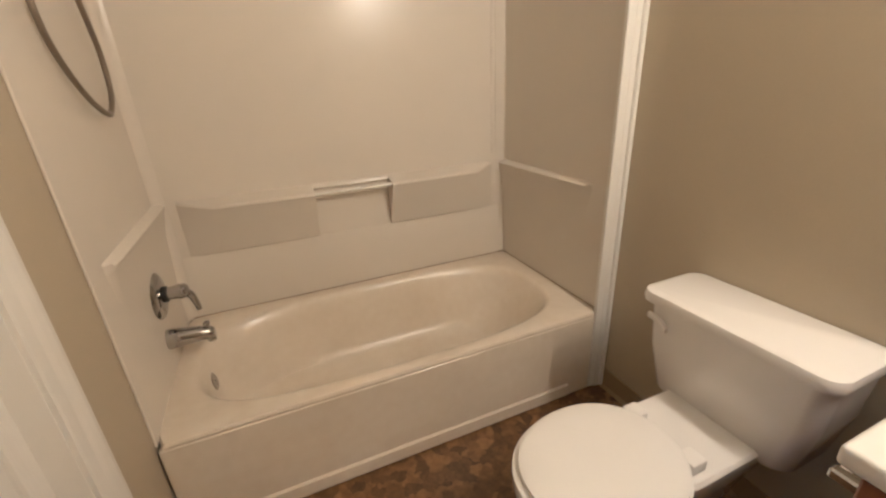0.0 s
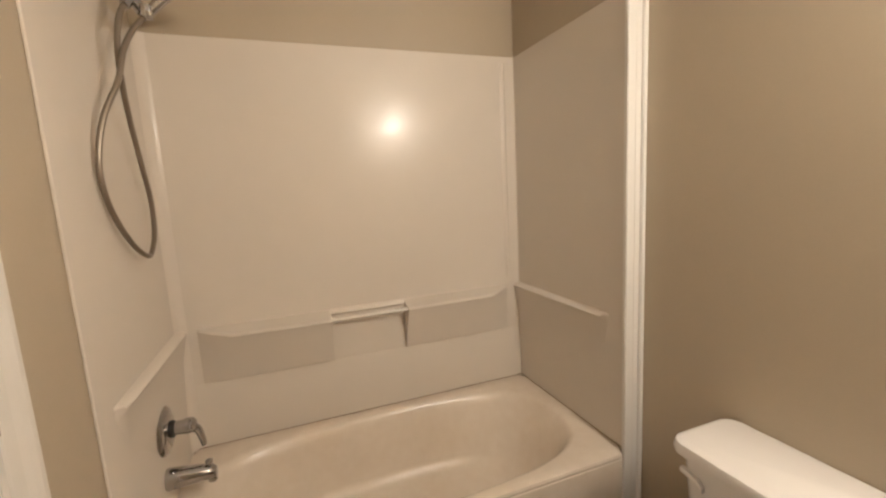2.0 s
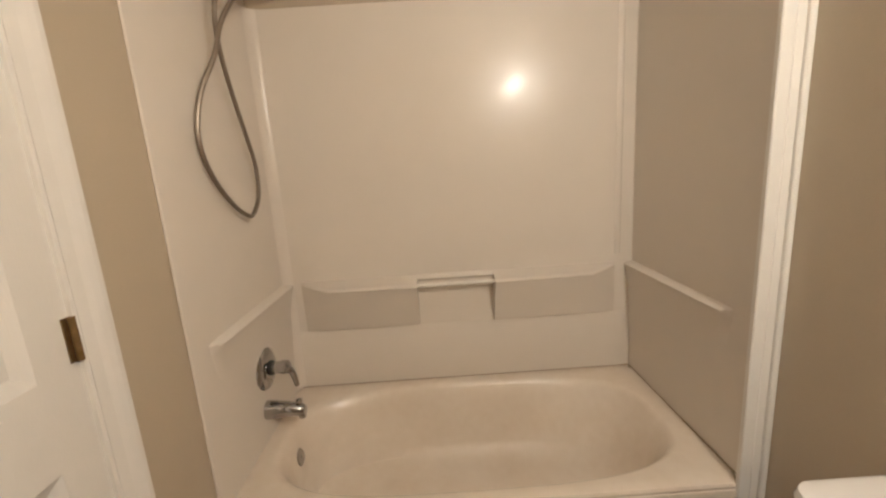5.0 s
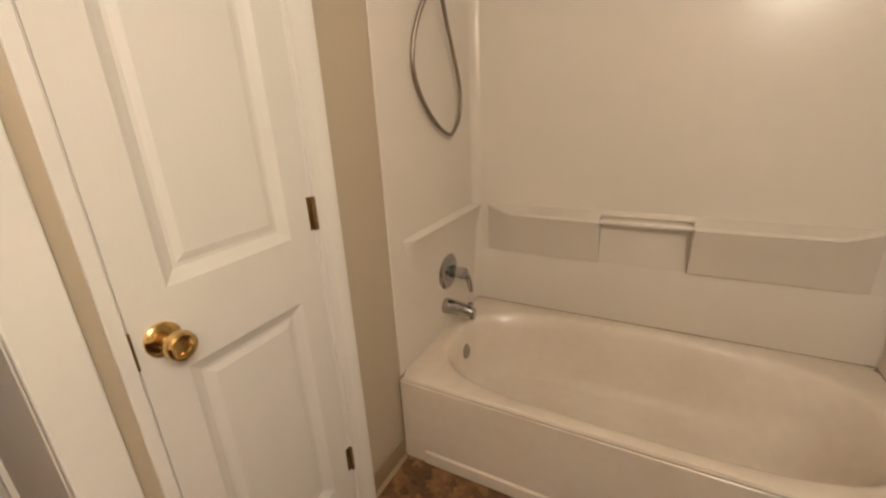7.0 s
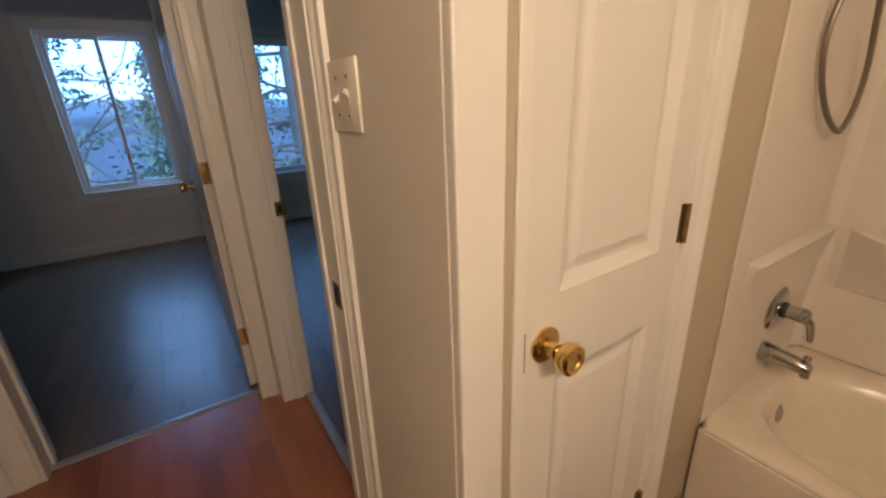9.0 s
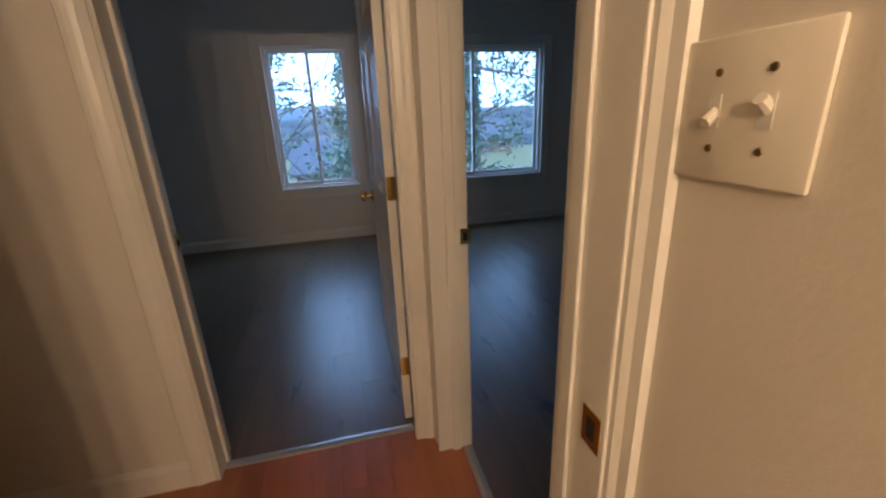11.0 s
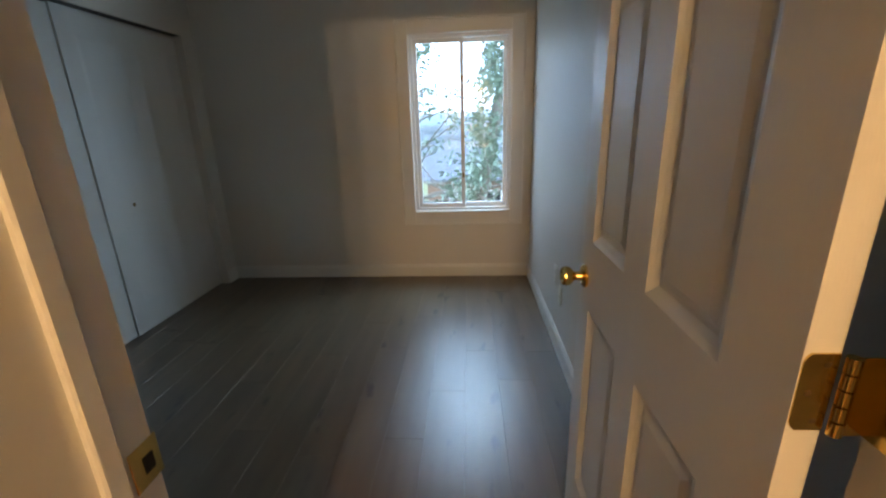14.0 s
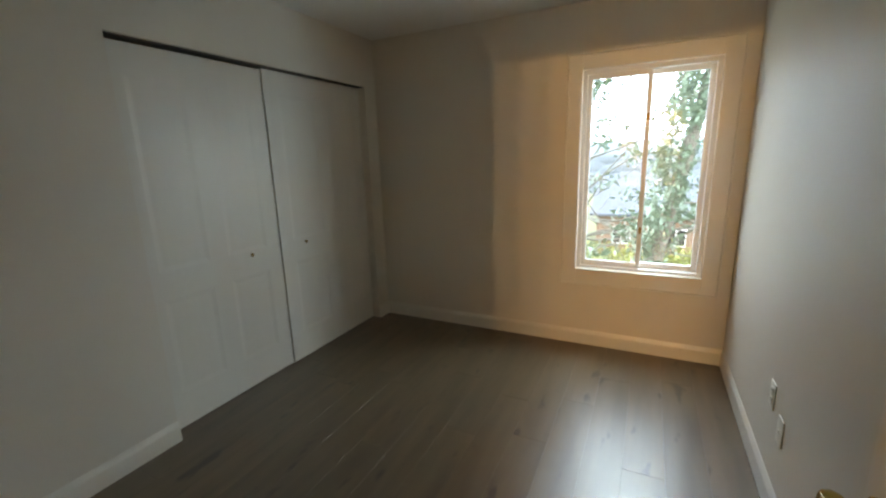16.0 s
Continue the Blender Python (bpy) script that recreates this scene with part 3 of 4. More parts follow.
strike("strike_plate", (-0.434, -0.9095, 0.888), (-0.394, -0.907, 0.948), (-0.422, -0.9105, 0.902), (-0.406, -0.9085, 0.934))
strike("strike_plate", (-1.346, -0.826, 0.892), (-1.3435, -0.786, 0.950), (-1.3445, -0.816, 0.906), (-1.3425, -0.800, 0.934))
strike("strike_plate", (-1.618, JL, 0.905), (-1.572, JL + 0.0025, 0.965), (-1.606, JL + 0.0015, 0.922), (-1.590, JL + 0.0035, 0.946))

# ---- bathtub ----
tub = thing("bathtub", "cream enamel alcove bathtub with a flat apron", "bathtub")
TX, TY, TZ = 1.512, 0.732, 0.370


def rect_ring(z, grow=0.0, n=96, cx=0.76, cy=0.37):
    out = []
    for k in range(n):
        a = 2 * math.pi * k / n
        c, s = math.cos(a), math.sin(a)
        r = min((0.759 + grow) / max(abs(c), 1e-6), (0.366 + grow) / max(abs(s), 1e-6))
        # keep the angle even round the oval inside it
        out.append(Vector((cx + min(max(c * r, -0.759 - grow), 0.759 + grow), cy + min(max(s * r, -0.366 - grow), 0.366 + grow), z)))
    return out


def basin_ring(cx, cy, rx, ry, z, e, n=96):
    """An oval whose points lie at the same directions as those of rect_ring."""
    out = []
    for k in range(n):
        a = 2 * math.pi * k / n
        c, s = math.cos(a), math.sin(a)
        r = (abs(c / rx) ** e + abs(s / ry) ** e) ** (-1 / e)
        out.append(Vector((cx + c * r, cy + s * r, z)))
    return out


rim = [rect_ring(0.30, -0.010), rect_ring(0.360), rect_ring(TZ - 0.002, -0.004), rect_ring(TZ, -0.010),
       basin_ring(0.755, 0.365, 0.700, 0.318, TZ - 0.001, 3.4), basin_ring(0.756, 0.365, 0.690, 0.309, TZ - 0.006, 3.3), basin_ring(0.757, 0.365, 0.678, 0.299, TZ - 0.020, 3.2),
       basin_ring(0.75, 0.365, 0.660, 0.285, 0.30, 3.0), basin_ring(0.735, 0.365, 0.630, 0.265, 0.20, 2.8), basin_ring(0.715, 0.365, 0.600, 0.245, 0.12, 2.7),
       basin_ring(0.70, 0.365, 0.570, 0.225, 0.085, 2.6), basin_ring(0.69, 0.365, 0.50, 0.19, 0.068, 2.5), basin_ring(0.68, 0.365, 0.3, 0.11, 0.062, 2.2)]
part("basin", loft(rim, False, True), M_TUB, tub, "", True)
part("apron", boxes(((0.006, 0.003, 0.0), (1.514, 0.03, 0.352), 0.006, 3)), M_TUB, tub)
part("apron_skirt", prism([(0.003, 0.006), (-0.0035, 0.008), (-0.0035, 0.056), (0.003, 0.064)], "x", 0.10, 1.385), M_TUB, tub)
part("caulk_line", boxes(((0.02, 0.724, TZ - 0.001), (1.51, 0.7285, TZ + 0.004)), ((1.5125, 0.02, TZ - 0.001), (1.5152, 0.724, TZ + 0.003))), M_CAULK, tub, "discoloured caulk line")
part("overflow_plate", lathe([(0.036, 0.0), (0.036, 0.004), (0.030, 0.009), (0.006, 0.010), (0.005, 0.008)], pose(0.090, 0.40, 0.262, 0, 78, 0), 32), M_CHROME, tub, "round chrome overflow plate", True)
part("drain", lathe([(0.032, 0.0), (0.032, 0.003), (0.02, 0.006), (0.004, 0.006)], pose(0.30, 0.365, 0.066), 24), M_CHROME, tub, "chrome drain", True)

# ---- tub surround ----
sr = thing("tub_surround", "glossy cream fibreglass tub surround with moulded ledges", "tub surround")
ST = 1.945
yb = 0.728


def cove(cx, cy, sx, sy, r, z0, z1):
    pts = [(cx, cy)] + [(cx + sx * r * (1 - math.sin(a)), cy + sy * r * (1 - math.cos(a))) for a in [math.pi / 2 * k / 8 for k in range(9)]]
    return prism(pts, "z", z0, z1)


part("back_panel", boxes(((0.006, yb, TZ - 0.012), (1.514, 0.742, ST), 0.004, 2)), M_ACRYL, sr)
part("end_panel", boxes(((0.0, 0.018, TZ - 0.012), (0.007, 0.742, ST), 0.003, 2)), M_ACRYL, sr)
part("end_panel", boxes(((1.515, 0.018, TZ - 0.012), (1.523, 0.742, ST), 0.003, 2)), M_ACRYL, sr)
part("corner_cove", cove(0.006, yb + 0.002, 1, -1, 0.050, TZ + 0.004, ST), M_ACRYL, sr, "", True)
part("corner_cove", cove(1.516, yb + 0.002, -1, -1, 0.012, TZ + 0.004, ST), M_ACRYL, sr, "", True)
# raised vertical round beside the corner
for x in (1.452,):
    part("vertical_rib", prism([(x - 0.016, yb + 0.001), (x - 0.008, yb - 0.005), (x, yb - 0.007), (x + 0.008, yb - 0.004), (x + 0.014, yb + 0.001)], "z", 0.90, ST - 0.03), M_ACRYL, sr, "", True)
# sloping end ledges, fading out towards the front
for side, xf, s in ((0, 0.006, 1), (1, 1.516, -1)):
    ends, z1 = [], 0.858
    for y, d in ((0.105, 0.002), (0.122, 0.020), (0.16, 0.027), (0.40, 0.031), (0.70, 0.034), (0.728, 0.034)):
        g = min(1.0, max(0.0, (y - 0.105) / 0.28))
        ends.append([Vector((xf - s * 0.002, y, z1 + 0.007)), Vector((xf + s * d * 0.8, y, z1)), Vector((xf + s * d, y, z1 - 0.007)), Vector((xf + s * d * (0.25 + 0.55 * g), y, z1 - 0.03)), Vector((xf + s * d * 0.35 * g, y, z1 - 0.12)), Vector((xf - s * 0.001, y, z1 - 0.24 - 0.3 * (y - 0.1))), Vector((xf - s * 0.002, y, z1 - 0.24 - 0.3 * (y - 0.1)))])
    part("end_ledge", loft(ends), M_ACRYL, sr, "", True)
# back ledge and the two shelf blocks


def shelf(x_outer, x_flat, x_inner):
    """A shelf block: deep at its inner end, fading into the back panel at its outer one."""
    rings = []
    for x, d, drop in ((x_outer, 0.004, 0.0), (x_outer + (x_flat - x_outer) * 0.45, 0.048, -0.006), (x_flat, 0.084, -0.016), (x_inner, 0.090, -0.018)):
        rings.append([Vector((x, yb + 0.002, 0.862)), Vector((x, yb - d * 0.5, 0.860 + drop * 0.7)), Vector((x, yb - d + 0.006, 0.858 + drop)), Vector((x, yb - d, 0.850 + drop)),
                      Vector((x, yb - d * 0.52, 0.74)), Vector((x, yb - d * 0.14, 0.638)), Vector((x, yb + 0.002, 0.632))])
    return loft(rings)


part("shelf_block", shelf(0.075, 0.205, 0.577), M_ACRYL, sr, "", True)
part("shelf_block", shelf(1.44, 1.315, 0.905), M_ACRYL, sr, "", True)
part("back_ledge", prism([(yb + 0.002, 0.866), (yb - 0.012, 0.858), (yb - 0.016, 0.846), (yb - 0.002, 0.835), (yb + 0.002, 0.835)], "x", 0.577, 0.905), M_ACRYL, sr, "", True)
part("back_lower_panel", prism([(yb + 0.002, 0.640), (yb - 0.0015, 0.630), (yb - 0.008, TZ + 0.02), (yb - 0.004, TZ + 0.004), (yb + 0.002, TZ + 0.004)], "x", 0.04, 1.48), M_ACRYL, sr, "", True)
part("grab_rod", tube([(0.572, yb - 0.060, 0.830), (0.74, yb - 0.060, 0.830), (0.91, yb - 0.060, 0.830)], 0.009, 14), M_ROD, sr, "clear acrylic rod", True)
setting("trim_tub_edge", boxes(((1.490, -0.006, TZ - 0.36), (1.5235, 0.012, H - 0.001), 0.003), ((1.5235, -0.004, 0.0), (1.548, 0.010, H - 0.001), 0.002), ((1.548, -0.014, 0.0), (1.5655, 0.004, H - 0.001), 0.004)), M_TRIM, "white painted vertical trim at the tub's edge", "trim")

# ---- tub fittings ----
valve = thing("tub_valve", "chrome single-lever tub valve with a round plate", "faucet")
VY, VZ = 0.418, 0.628
part("escutcheon", lathe([(0.080, 0.0), (0.080, 0.004), (0.074, 0.012), (0.060, 0.019), (0.040, 0.023), (0.028, 0.024)], pose(0.006, VY, VZ, 0, 90, 0), 48), M_CHROME, valve, "", True)
part("sleeve", lathe([(0.027, 0.0), (0.027, 0.020), (0.022, 0.024)], pose(0.018, VY, VZ, 0, 90, 0), 32), M_BLACK, valve, "dark valve sleeve", True)
part("hub", lathe([(0.022, 0.0), (0.023, 0.02), (0.026, 0.034), (0.024, 0.050), (0.015, 0.058), (0.004, 0.060)], pose(0.042, VY, VZ, 0, 90, 0), 32), M_CHROME, valve, "", True)
part("lever", tube([(0.082, VY, VZ - 0.002), (0.100, VY + 0.004, VZ - 0.020), (0.108, VY + 0.008, VZ - 0.052), (0.112, VY + 0.010, VZ - 0.082)], lambda u: 0.015 - 0.006 * u, 14), M_CHROME, valve, "", True)
for a in (-0.55, 0.55):
    part("screw", lathe([(0.0055, 0.0), (0.005, 0.003)], pose(0.012, VY + 0.055 * math.sin(a), VZ - 0.055 * math.cos(a), 0, 90, 0), 12), M_CHROME, valve, "", True)
spout = thing("tub_spout", "chrome tub spout with a diverter knob", "faucet")
SY, SZ = 0.385, 0.478
part("spout_body", loft([[Vector((x, SY + r * math.cos(2 * math.pi * k / 24), z + q * math.sin(2 * math.pi * k / 24))) for k in range(24)] for x, z, r, q in
     ((0.006, SZ, 0.034, 0.034), (0.012, SZ, 0.035, 0.035), (0.05, SZ - 0.001, 0.031, 0.031), (0.10, SZ - 0.003, 0.027, 0.026), (0.135, SZ - 0.008, 0.023, 0.023), (0.146, SZ - 0.012, 0.017, 0.018))]), M_CHROME, spout, "", True)
part("diverter", lathe([(0.006, 0.0), (0.006, 0.012), (0.011, 0.014), (0.011, 0.022), (0.006, 0.025)], pose(0.128, SY, SZ + 0.012), 20), M_CHROME, spout, "small diverter knob", True)
part("spout_lip", lathe([(0.014, 0.0), (0.014, 0.012)], pose(0.132, SY, SZ - 0.038), 20), M_CHROME, spout, "", True)

shower = thing("hand_shower", "chrome hand shower with looped metal hose", "shower")
part("flange", lathe([(0.030, 0.0), (0.028, 0.006), (0.014, 0.012), (0.010, 0.013)], pose(0.006, 0.36, 1.985, 0, 90, 0), 28), M_CHROME, shower, "", True)
part("arm", tube([(0.008, 0.36, 1.985), (0.045, 0.36, 1.98), (0.078, 0.365, 1.955), (0.095, 0.368, 1.935)], 0.0105, 14), M_CHROME, shower, "", True)
part("joint", tube([(0.086, 0.367, 1.948), (0.096, 0.368, 1.932), (0.106, 0.369, 1.914)], lambda u: 0.017 + 0.004 * u, 16), M_BLACK, shower, "black plastic joint", True)
part("bracket", tube([(0.106, 0.369, 1.914), (0.118, 0.370, 1.895), (0.130, 0.370, 1.878)], 0.017, 16), M_CHROME, shower, "", True)
part("hose_nut", tube([(0.108, 0.345, 1.90), (0.098, 0.330, 1.876)], 0.013, 6), M_CHROME, shower)
part("cradle", boxes(((0.122, 0.352, 1.862), (0.152, 0.392, 1.898), 0.007, 2)), M_CHROME, shower, "", True)
part("handle", tube([(0.130, 0.376, 1.868), (0.165, 0.378, 1.905), (0.215, 0.380, 1.950), (0.262, 0.382, 1.982), (0.285, 0.382, 1.995)], lambda u: 0.0125 + 0.006 * u, 16), M_CHROME, shower, "", True)
part("spray_head", lathe([(0.014, 0.045), (0.034, 0.036), (0.043, 0.018), (0.043, 0.004), (0.038, 0.0), (0.010, -0.001)], pose(0.315, 0.383, 1.972, 0, -12, 0), 36), M_CHROME, shower, "", True)
part("spray_face", lathe([(0.036, -0.004), (0.036, -0.001), (0.01, -0.001)], pose(0.315, 0.383, 1.972, 0, -12, 0), 32), M_BLACK, shower, "dark spray face", True)
hose_pts = [(0.098, 0.332, 1.880), (0.085, 0.318, 1.84), (0.072, 0.318, 1.77), (0.062, 0.345, 1.69), (0.052, 0.400, 1.59), (0.045, 0.470, 1.47), (0.042, 0.520, 1.36), (0.040, 0.515, 1.26), (0.040, 0.465, 1.205),
            (0.042, 0.410, 1.195), (0.032, 0.340, 1.235), (0.024, 0.268, 1.31), (0.022, 0.222, 1.39), (0.026, 0.212, 1.47), (0.042, 0.235, 1.57), (0.072, 0.280, 1.67), (0.086, 0.315, 1.76), (0.105, 0.345, 1.82), (0.128, 0.374, 1.866)]
part("hose", tube(hose_pts, 0.0075, 10), M_HOSE, shower, "grey ribbed metal hose", True)

# ---- toilet ----
toilet = thing("toilet", "white ceramic toilet with a closed lid", "toilet")
ty = -0.556


def rounded_rect(cx, cy, hx, hy, r, z, n=40):
    out = []
    for k in range(n):
        a = 2 * math.pi * (k + 0.5) / n
        c, s = math.cos(a), math.sin(a)
        out.append(Vector((cx + math.copysign(hx - r, c) + r * c, cy + math.copysign(hy - r, s) + r * s, z)))
    return out


part("tank", loft([rounded_rect(1.463, ty, 0.085, 0.165, 0.035, 0.345), rounded_rect(1.460, ty, 0.093, 0.185, 0.04, 0.365), rounded_rect(1.455, ty, 0.102, 0.212, 0.04, 0.50), rounded_rect(1.452, ty, 0.106, 0.222, 0.04, 0.640)]), M_CERAM, toilet, "", True)
part("tank_lid", loft([rounded_rect(1.446, ty + 0.004, 0.106, 0.226, 0.035, 0.634), rounded_rect(1.446, ty + 0.004, 0.116, 0.236, 0.04, 0.639), rounded_rect(1.446, ty + 0.004, 0.118, 0.239, 0.042, 0.654), rounded_rect(1.446, ty + 0.004, 0.114, 0.235, 0.042, 0.668), rounded_rect(1.446, ty + 0.004, 0.102, 0.223, 0.04, 0.674)]), M_CERAM, toilet, "", True)
part("flush_lever", loft([[Vector((x + dx, y, z + dz)) for dx, dz in ((0, -0.007), (-0.011, -0.007), (-0.013, 0.0), (-0.011, 0.007), (0, 0.007))] for x, y, z in ((1.352, -0.346, 0.592), (1.348, -0.372, 0.592), (1.344, -0.400, 0.588), (1.345, -0.412, 0.574))]), M_SEAT, toilet, "white flush lever", True)
part("bowl", loft([oval(1.16, ty, 0.145, 0.095, 0.0, e=2.6), oval(1.16, ty, 0.150, 0.10, 0.02, e=2.6), oval(1.14, ty, 0.13, 0.085, 0.10, e=2.4), oval(1.09, ty, 0.17, 0.10, 0.20, e=2.2), oval(1.02, ty, 0.215, 0.155, 0.30, e=2.1), oval(1.0, ty, 0.212, 0.172, 0.365, e=2.1), oval(1.0, ty, 0.210, 0.170, 0.382, e=2.1), oval(1.0, ty, 0.19, 0.15, 0.386, e=2.1)]), M_CERAM, toilet, "", True)
part("deck", loft([rounded_rect(1.28, ty, 0.10, 0.075, 0.05, 0.12), rounded_rect(1.29, ty, 0.15, 0.10, 0.05, 0.26), rounded_rect(1.30, ty, 0.175, 0.125, 0.045, 0.345), rounded_rect(1.30, ty, 0.178, 0.128, 0.045, 0.372), rounded_rect(1.30, ty, 0.170, 0.120, 0.04, 0.380)]), M_CERAM, toilet, "", True)
part("seat", loft([oval(0.99, ty, 0.193, 0.165, 0.386, e=2.15, egg=0.03), oval(0.99, ty, 0.202, 0.174, 0.390, e=2.15, egg=0.03), oval(0.99, ty, 0.202, 0.174, 0.400, e=2.15, egg=0.03), oval(0.99, ty, 0.195, 0.168, 0.404, e=2.15, egg=0.03)]), M_SEAT, toilet, "", True)
part("seat_lid", loft([oval(0.996, ty, 0.183, 0.157, 0.4045, e=2.15, egg=0.03), oval(0.996, ty, 0.193, 0.166, 0.408, e=2.15, egg=0.03), oval(0.996, ty, 0.193, 0.166, 0.417, e=2.15, egg=0.03), oval(0.996, ty, 0.180, 0.154, 0.423, e=2.15, egg=0.03), oval(0.990, ty, 0.12, 0.10, 0.425, e=2.1)]), M_SEAT, toilet, "closed white lid", True)
for y in (ty - 0.082, ty + 0.082):
    part("seat_hinge", boxes(((1.165, y - 0.024, 0.381), (1.212, y + 0.024, 0.414), 0.006, 2)), M_SEAT, toilet, "", True)
for y in (ty - 0.10, ty + 0.10):
    part("bolt_cap", lathe([(0.014, 0.0), (0.013, 0.008), (0.006, 0.013)], pose(1.16, y, 0.02), 16), M_CERAM, toilet, "", True)

# ---- vanity ----
vanity = thing("vanity_cabinet", "red-brown wooden bathroom vanity cabinet", "cabinet")
part("body", boxes(((1.03, -1.895, 0.09), (1.565, -0.925, 0.775), 0.003), ((1.09, -1.895, 0.0), (1.565, -0.935, 0.09))), M_WOOD, vanity)
for y0, y1 in ((-1.87, -1.43), (-1.40, -0.955)):
    d = part("door", boxes(((1.012, y0, 0.13), (1.03, y1, 0.74), 0.004)), M_WOOD, vanity)
counter = thing("countertop", "white laminate vanity countertop with rounded front edge", "countertop")
part("top", boxes(((0.995, -1.895, 0.775), (1.565, -0.905, 0.806), 0.008, 3)), M_COUNTER, counter, "", True)
part("backsplash", boxes(((1.545, -1.895, 0.806), (1.565, -0.905, 0.90), 0.004)), M_COUNTER, counter)
holder = thing("paper_holder", "empty chrome toilet paper holder on the vanity", "paper holder")
for x in (1.20, 1.345):
    part("post", boxes(((x - 0.011, -0.925, 0.585), (x + 0.011, -0.850, 0.607), 0.004)), M_CHROME, holder)
part("roller", tube([(1.205, -0.862, 0.596), (1.27, -0.862, 0.596), (1.34, -0.862, 0.596)], 0.008, 12), M_PLATE, holder, "white plastic roller", True)

# ---- vanity light ----
LX, LY, LZ = 1.45, -1.32, 1.955
lightbar = thing("vanity_light", "wall light bar with warm glowing bulbs", "wall lamp")
part("backplate", boxes(((1.535, LY - 0.34, LZ - 0.065), (1.565, LY + 0.34, LZ + 0.065), 0.006, 2)), M_CHROME, lightbar)
M_BULB = glow("warm_bulb", LAMP_COLOR, BULB_GLOW)
for dy in (-0.2, 0.0, 0.2):
    sock = part("socket", lathe([(0.024, 0.0), (0.024, 0.07), (0.018, 0.084)], pose(1.535, LY + dy, LZ, 0, -90, 0), 20), M_CHROME, lightbar, "", True)
    bulb = part("bulb", lathe([(0.004, -0.001), (0.022, 0.004), (0.036, 0.018), (0.041, 0.038), (0.037, 0.058), (0.022, 0.074), (0.016, 0.082)], pose(LX - 0.058, LY + dy, LZ, 0, 90, 0), 24), M_BULB, lightbar, "glowing warm bulb", True)
    bulb.visible_shadow = False
    lamp = bpy.data.lights.new("vanity_bulb", "POINT")
    lamp.energy, lamp.color, lamp.shadow_soft_size = LAMP_WATTS / 3, LAMP_COLOR, 0.04
    lo = new("vanity_bulb_light", lamp)
    lo.location = (LX - 0.02, LY + dy, LZ)

# ---- switches and outlets ----
sw = thing("light_switch", "almond double light switch plate with two toggles", "light switch")
sx, sz, sy = -0.290, 1.331, -0.885
part("plate", boxes(((sx - 0.062, sy - 0.006, sz - 0.0575), (sx + 0.062, sy, sz + 0.0575), 0.003, 2)), M_PLATE, sw, "", True)
for dx, tilt in ((-0.023, -0.010), (0.023, 0.010)):
    part("slot", boxes(((sx + dx - 0.006, sy - 0.0068, sz - 0.013), (sx + dx + 0.006, sy - 0.0055, sz + 0.013))), M_TRIM, sw)
    part("toggle", tube([(sx + dx, sy - 0.004, sz), (sx + dx, sy - 0.009, sz + tilt * 0.5), (sx + dx, sy - 0.0145, sz + tilt * 0.9)], 0.0052, 8), M_PLATE, sw, "", True)
    for dz in (-0.030, 0.030):
        part("screw", lathe([(0.0034, 0.0), (0.003, 0.0012)], pose(sx + dx, sy - 0.006, sz + dz, 90, 0, 0), 10), M_OLDBRASS, sw)


def outlet(x, z, kind, label):
    o = thing("outlet", label, "outlet")
    y = -0.855
    part("plate", boxes(((x - 0.035, y - 0.006, z - 0.057), (x + 0.035, y, z + 0.057), 0.003, 2)), M_PLATE, o, "", True)
    if kind == "outlet":
        for dz in (-0.021, 0.021):
            part("socket_face", boxes(((x - 0.016, y - 0.008, z + dz - 0.014), (x + 0.016, y - 0.0055, z + dz + 0.014), 0.002)), M_PLATE, o)
            for dx in (-0.006, 0.006):
                part("slot", boxes(((x + dx - 0.001, y - 0.0085, z + dz - 0.004), (x + dx + 0.001, y - 0.0078, z + dz + 0.006))), M_DARK, o)
    else:
        part("jack", boxes(((x - 0.008, y - 0.010, z - 0.008), (x + 0.008, y - 0.0055, z + 0.008), 0.002)), M_PLATE, o)
    return o


outlet(-3.59, 0.438, "outlet", "white wall outlet low on the bedroom wall")
outlet(-3.44, 0.362, "jack", "white telephone jack plate low on the bedroom wall")
outlet(-2.98, 0.34, "outlet", "white wall outlet behind the open door")

# ---- bedroom closet doors ----


def sliding(x0, x1, y, ztop, label, pull_x):
    d = thing("closet_door", label, "sliding door", group="bedroom closet doors")
    w = x1 - x0
    d.matrix_world = pose(x1, y, 0.006, 0, 0, 180)
    # local x runs from x1 to x0; the face towards the room is local -y
    half = w / 2
    door_leaf(d, w, ztop, 0.034, [(0.11, half - 0.06), (half + 0.06, w - 0.11)], [(0.20, 0.745), (0.90, ztop - 0.14)], 0.0025)
    part("finger_pull", lathe([(0.013, 0.0), (0.013, 0.002), (0.010, 0.004), (0.008, 0.0035)], pose(x1 - pull_x, -0.0005, 0.872, 90, 0, 0), 20), M_OLDBRASS, d, "small round metal finger pull", True)
    return d


sliding(-3.594, CL1 + 0.02, -3.661, 2.031, "white panelled sliding closet door, rear leaf", -3.364)
sliding(CL0 - 0.02, -3.597, -3.650, 2.039, "white panelled sliding closet door, front leaf", -3.830)
setting("closet_track", boxes(((CL0, -3.69, 2.046), (CL1, -3.60, 2.0505))), M_TRACK, "dark metal sliding door track", "track")

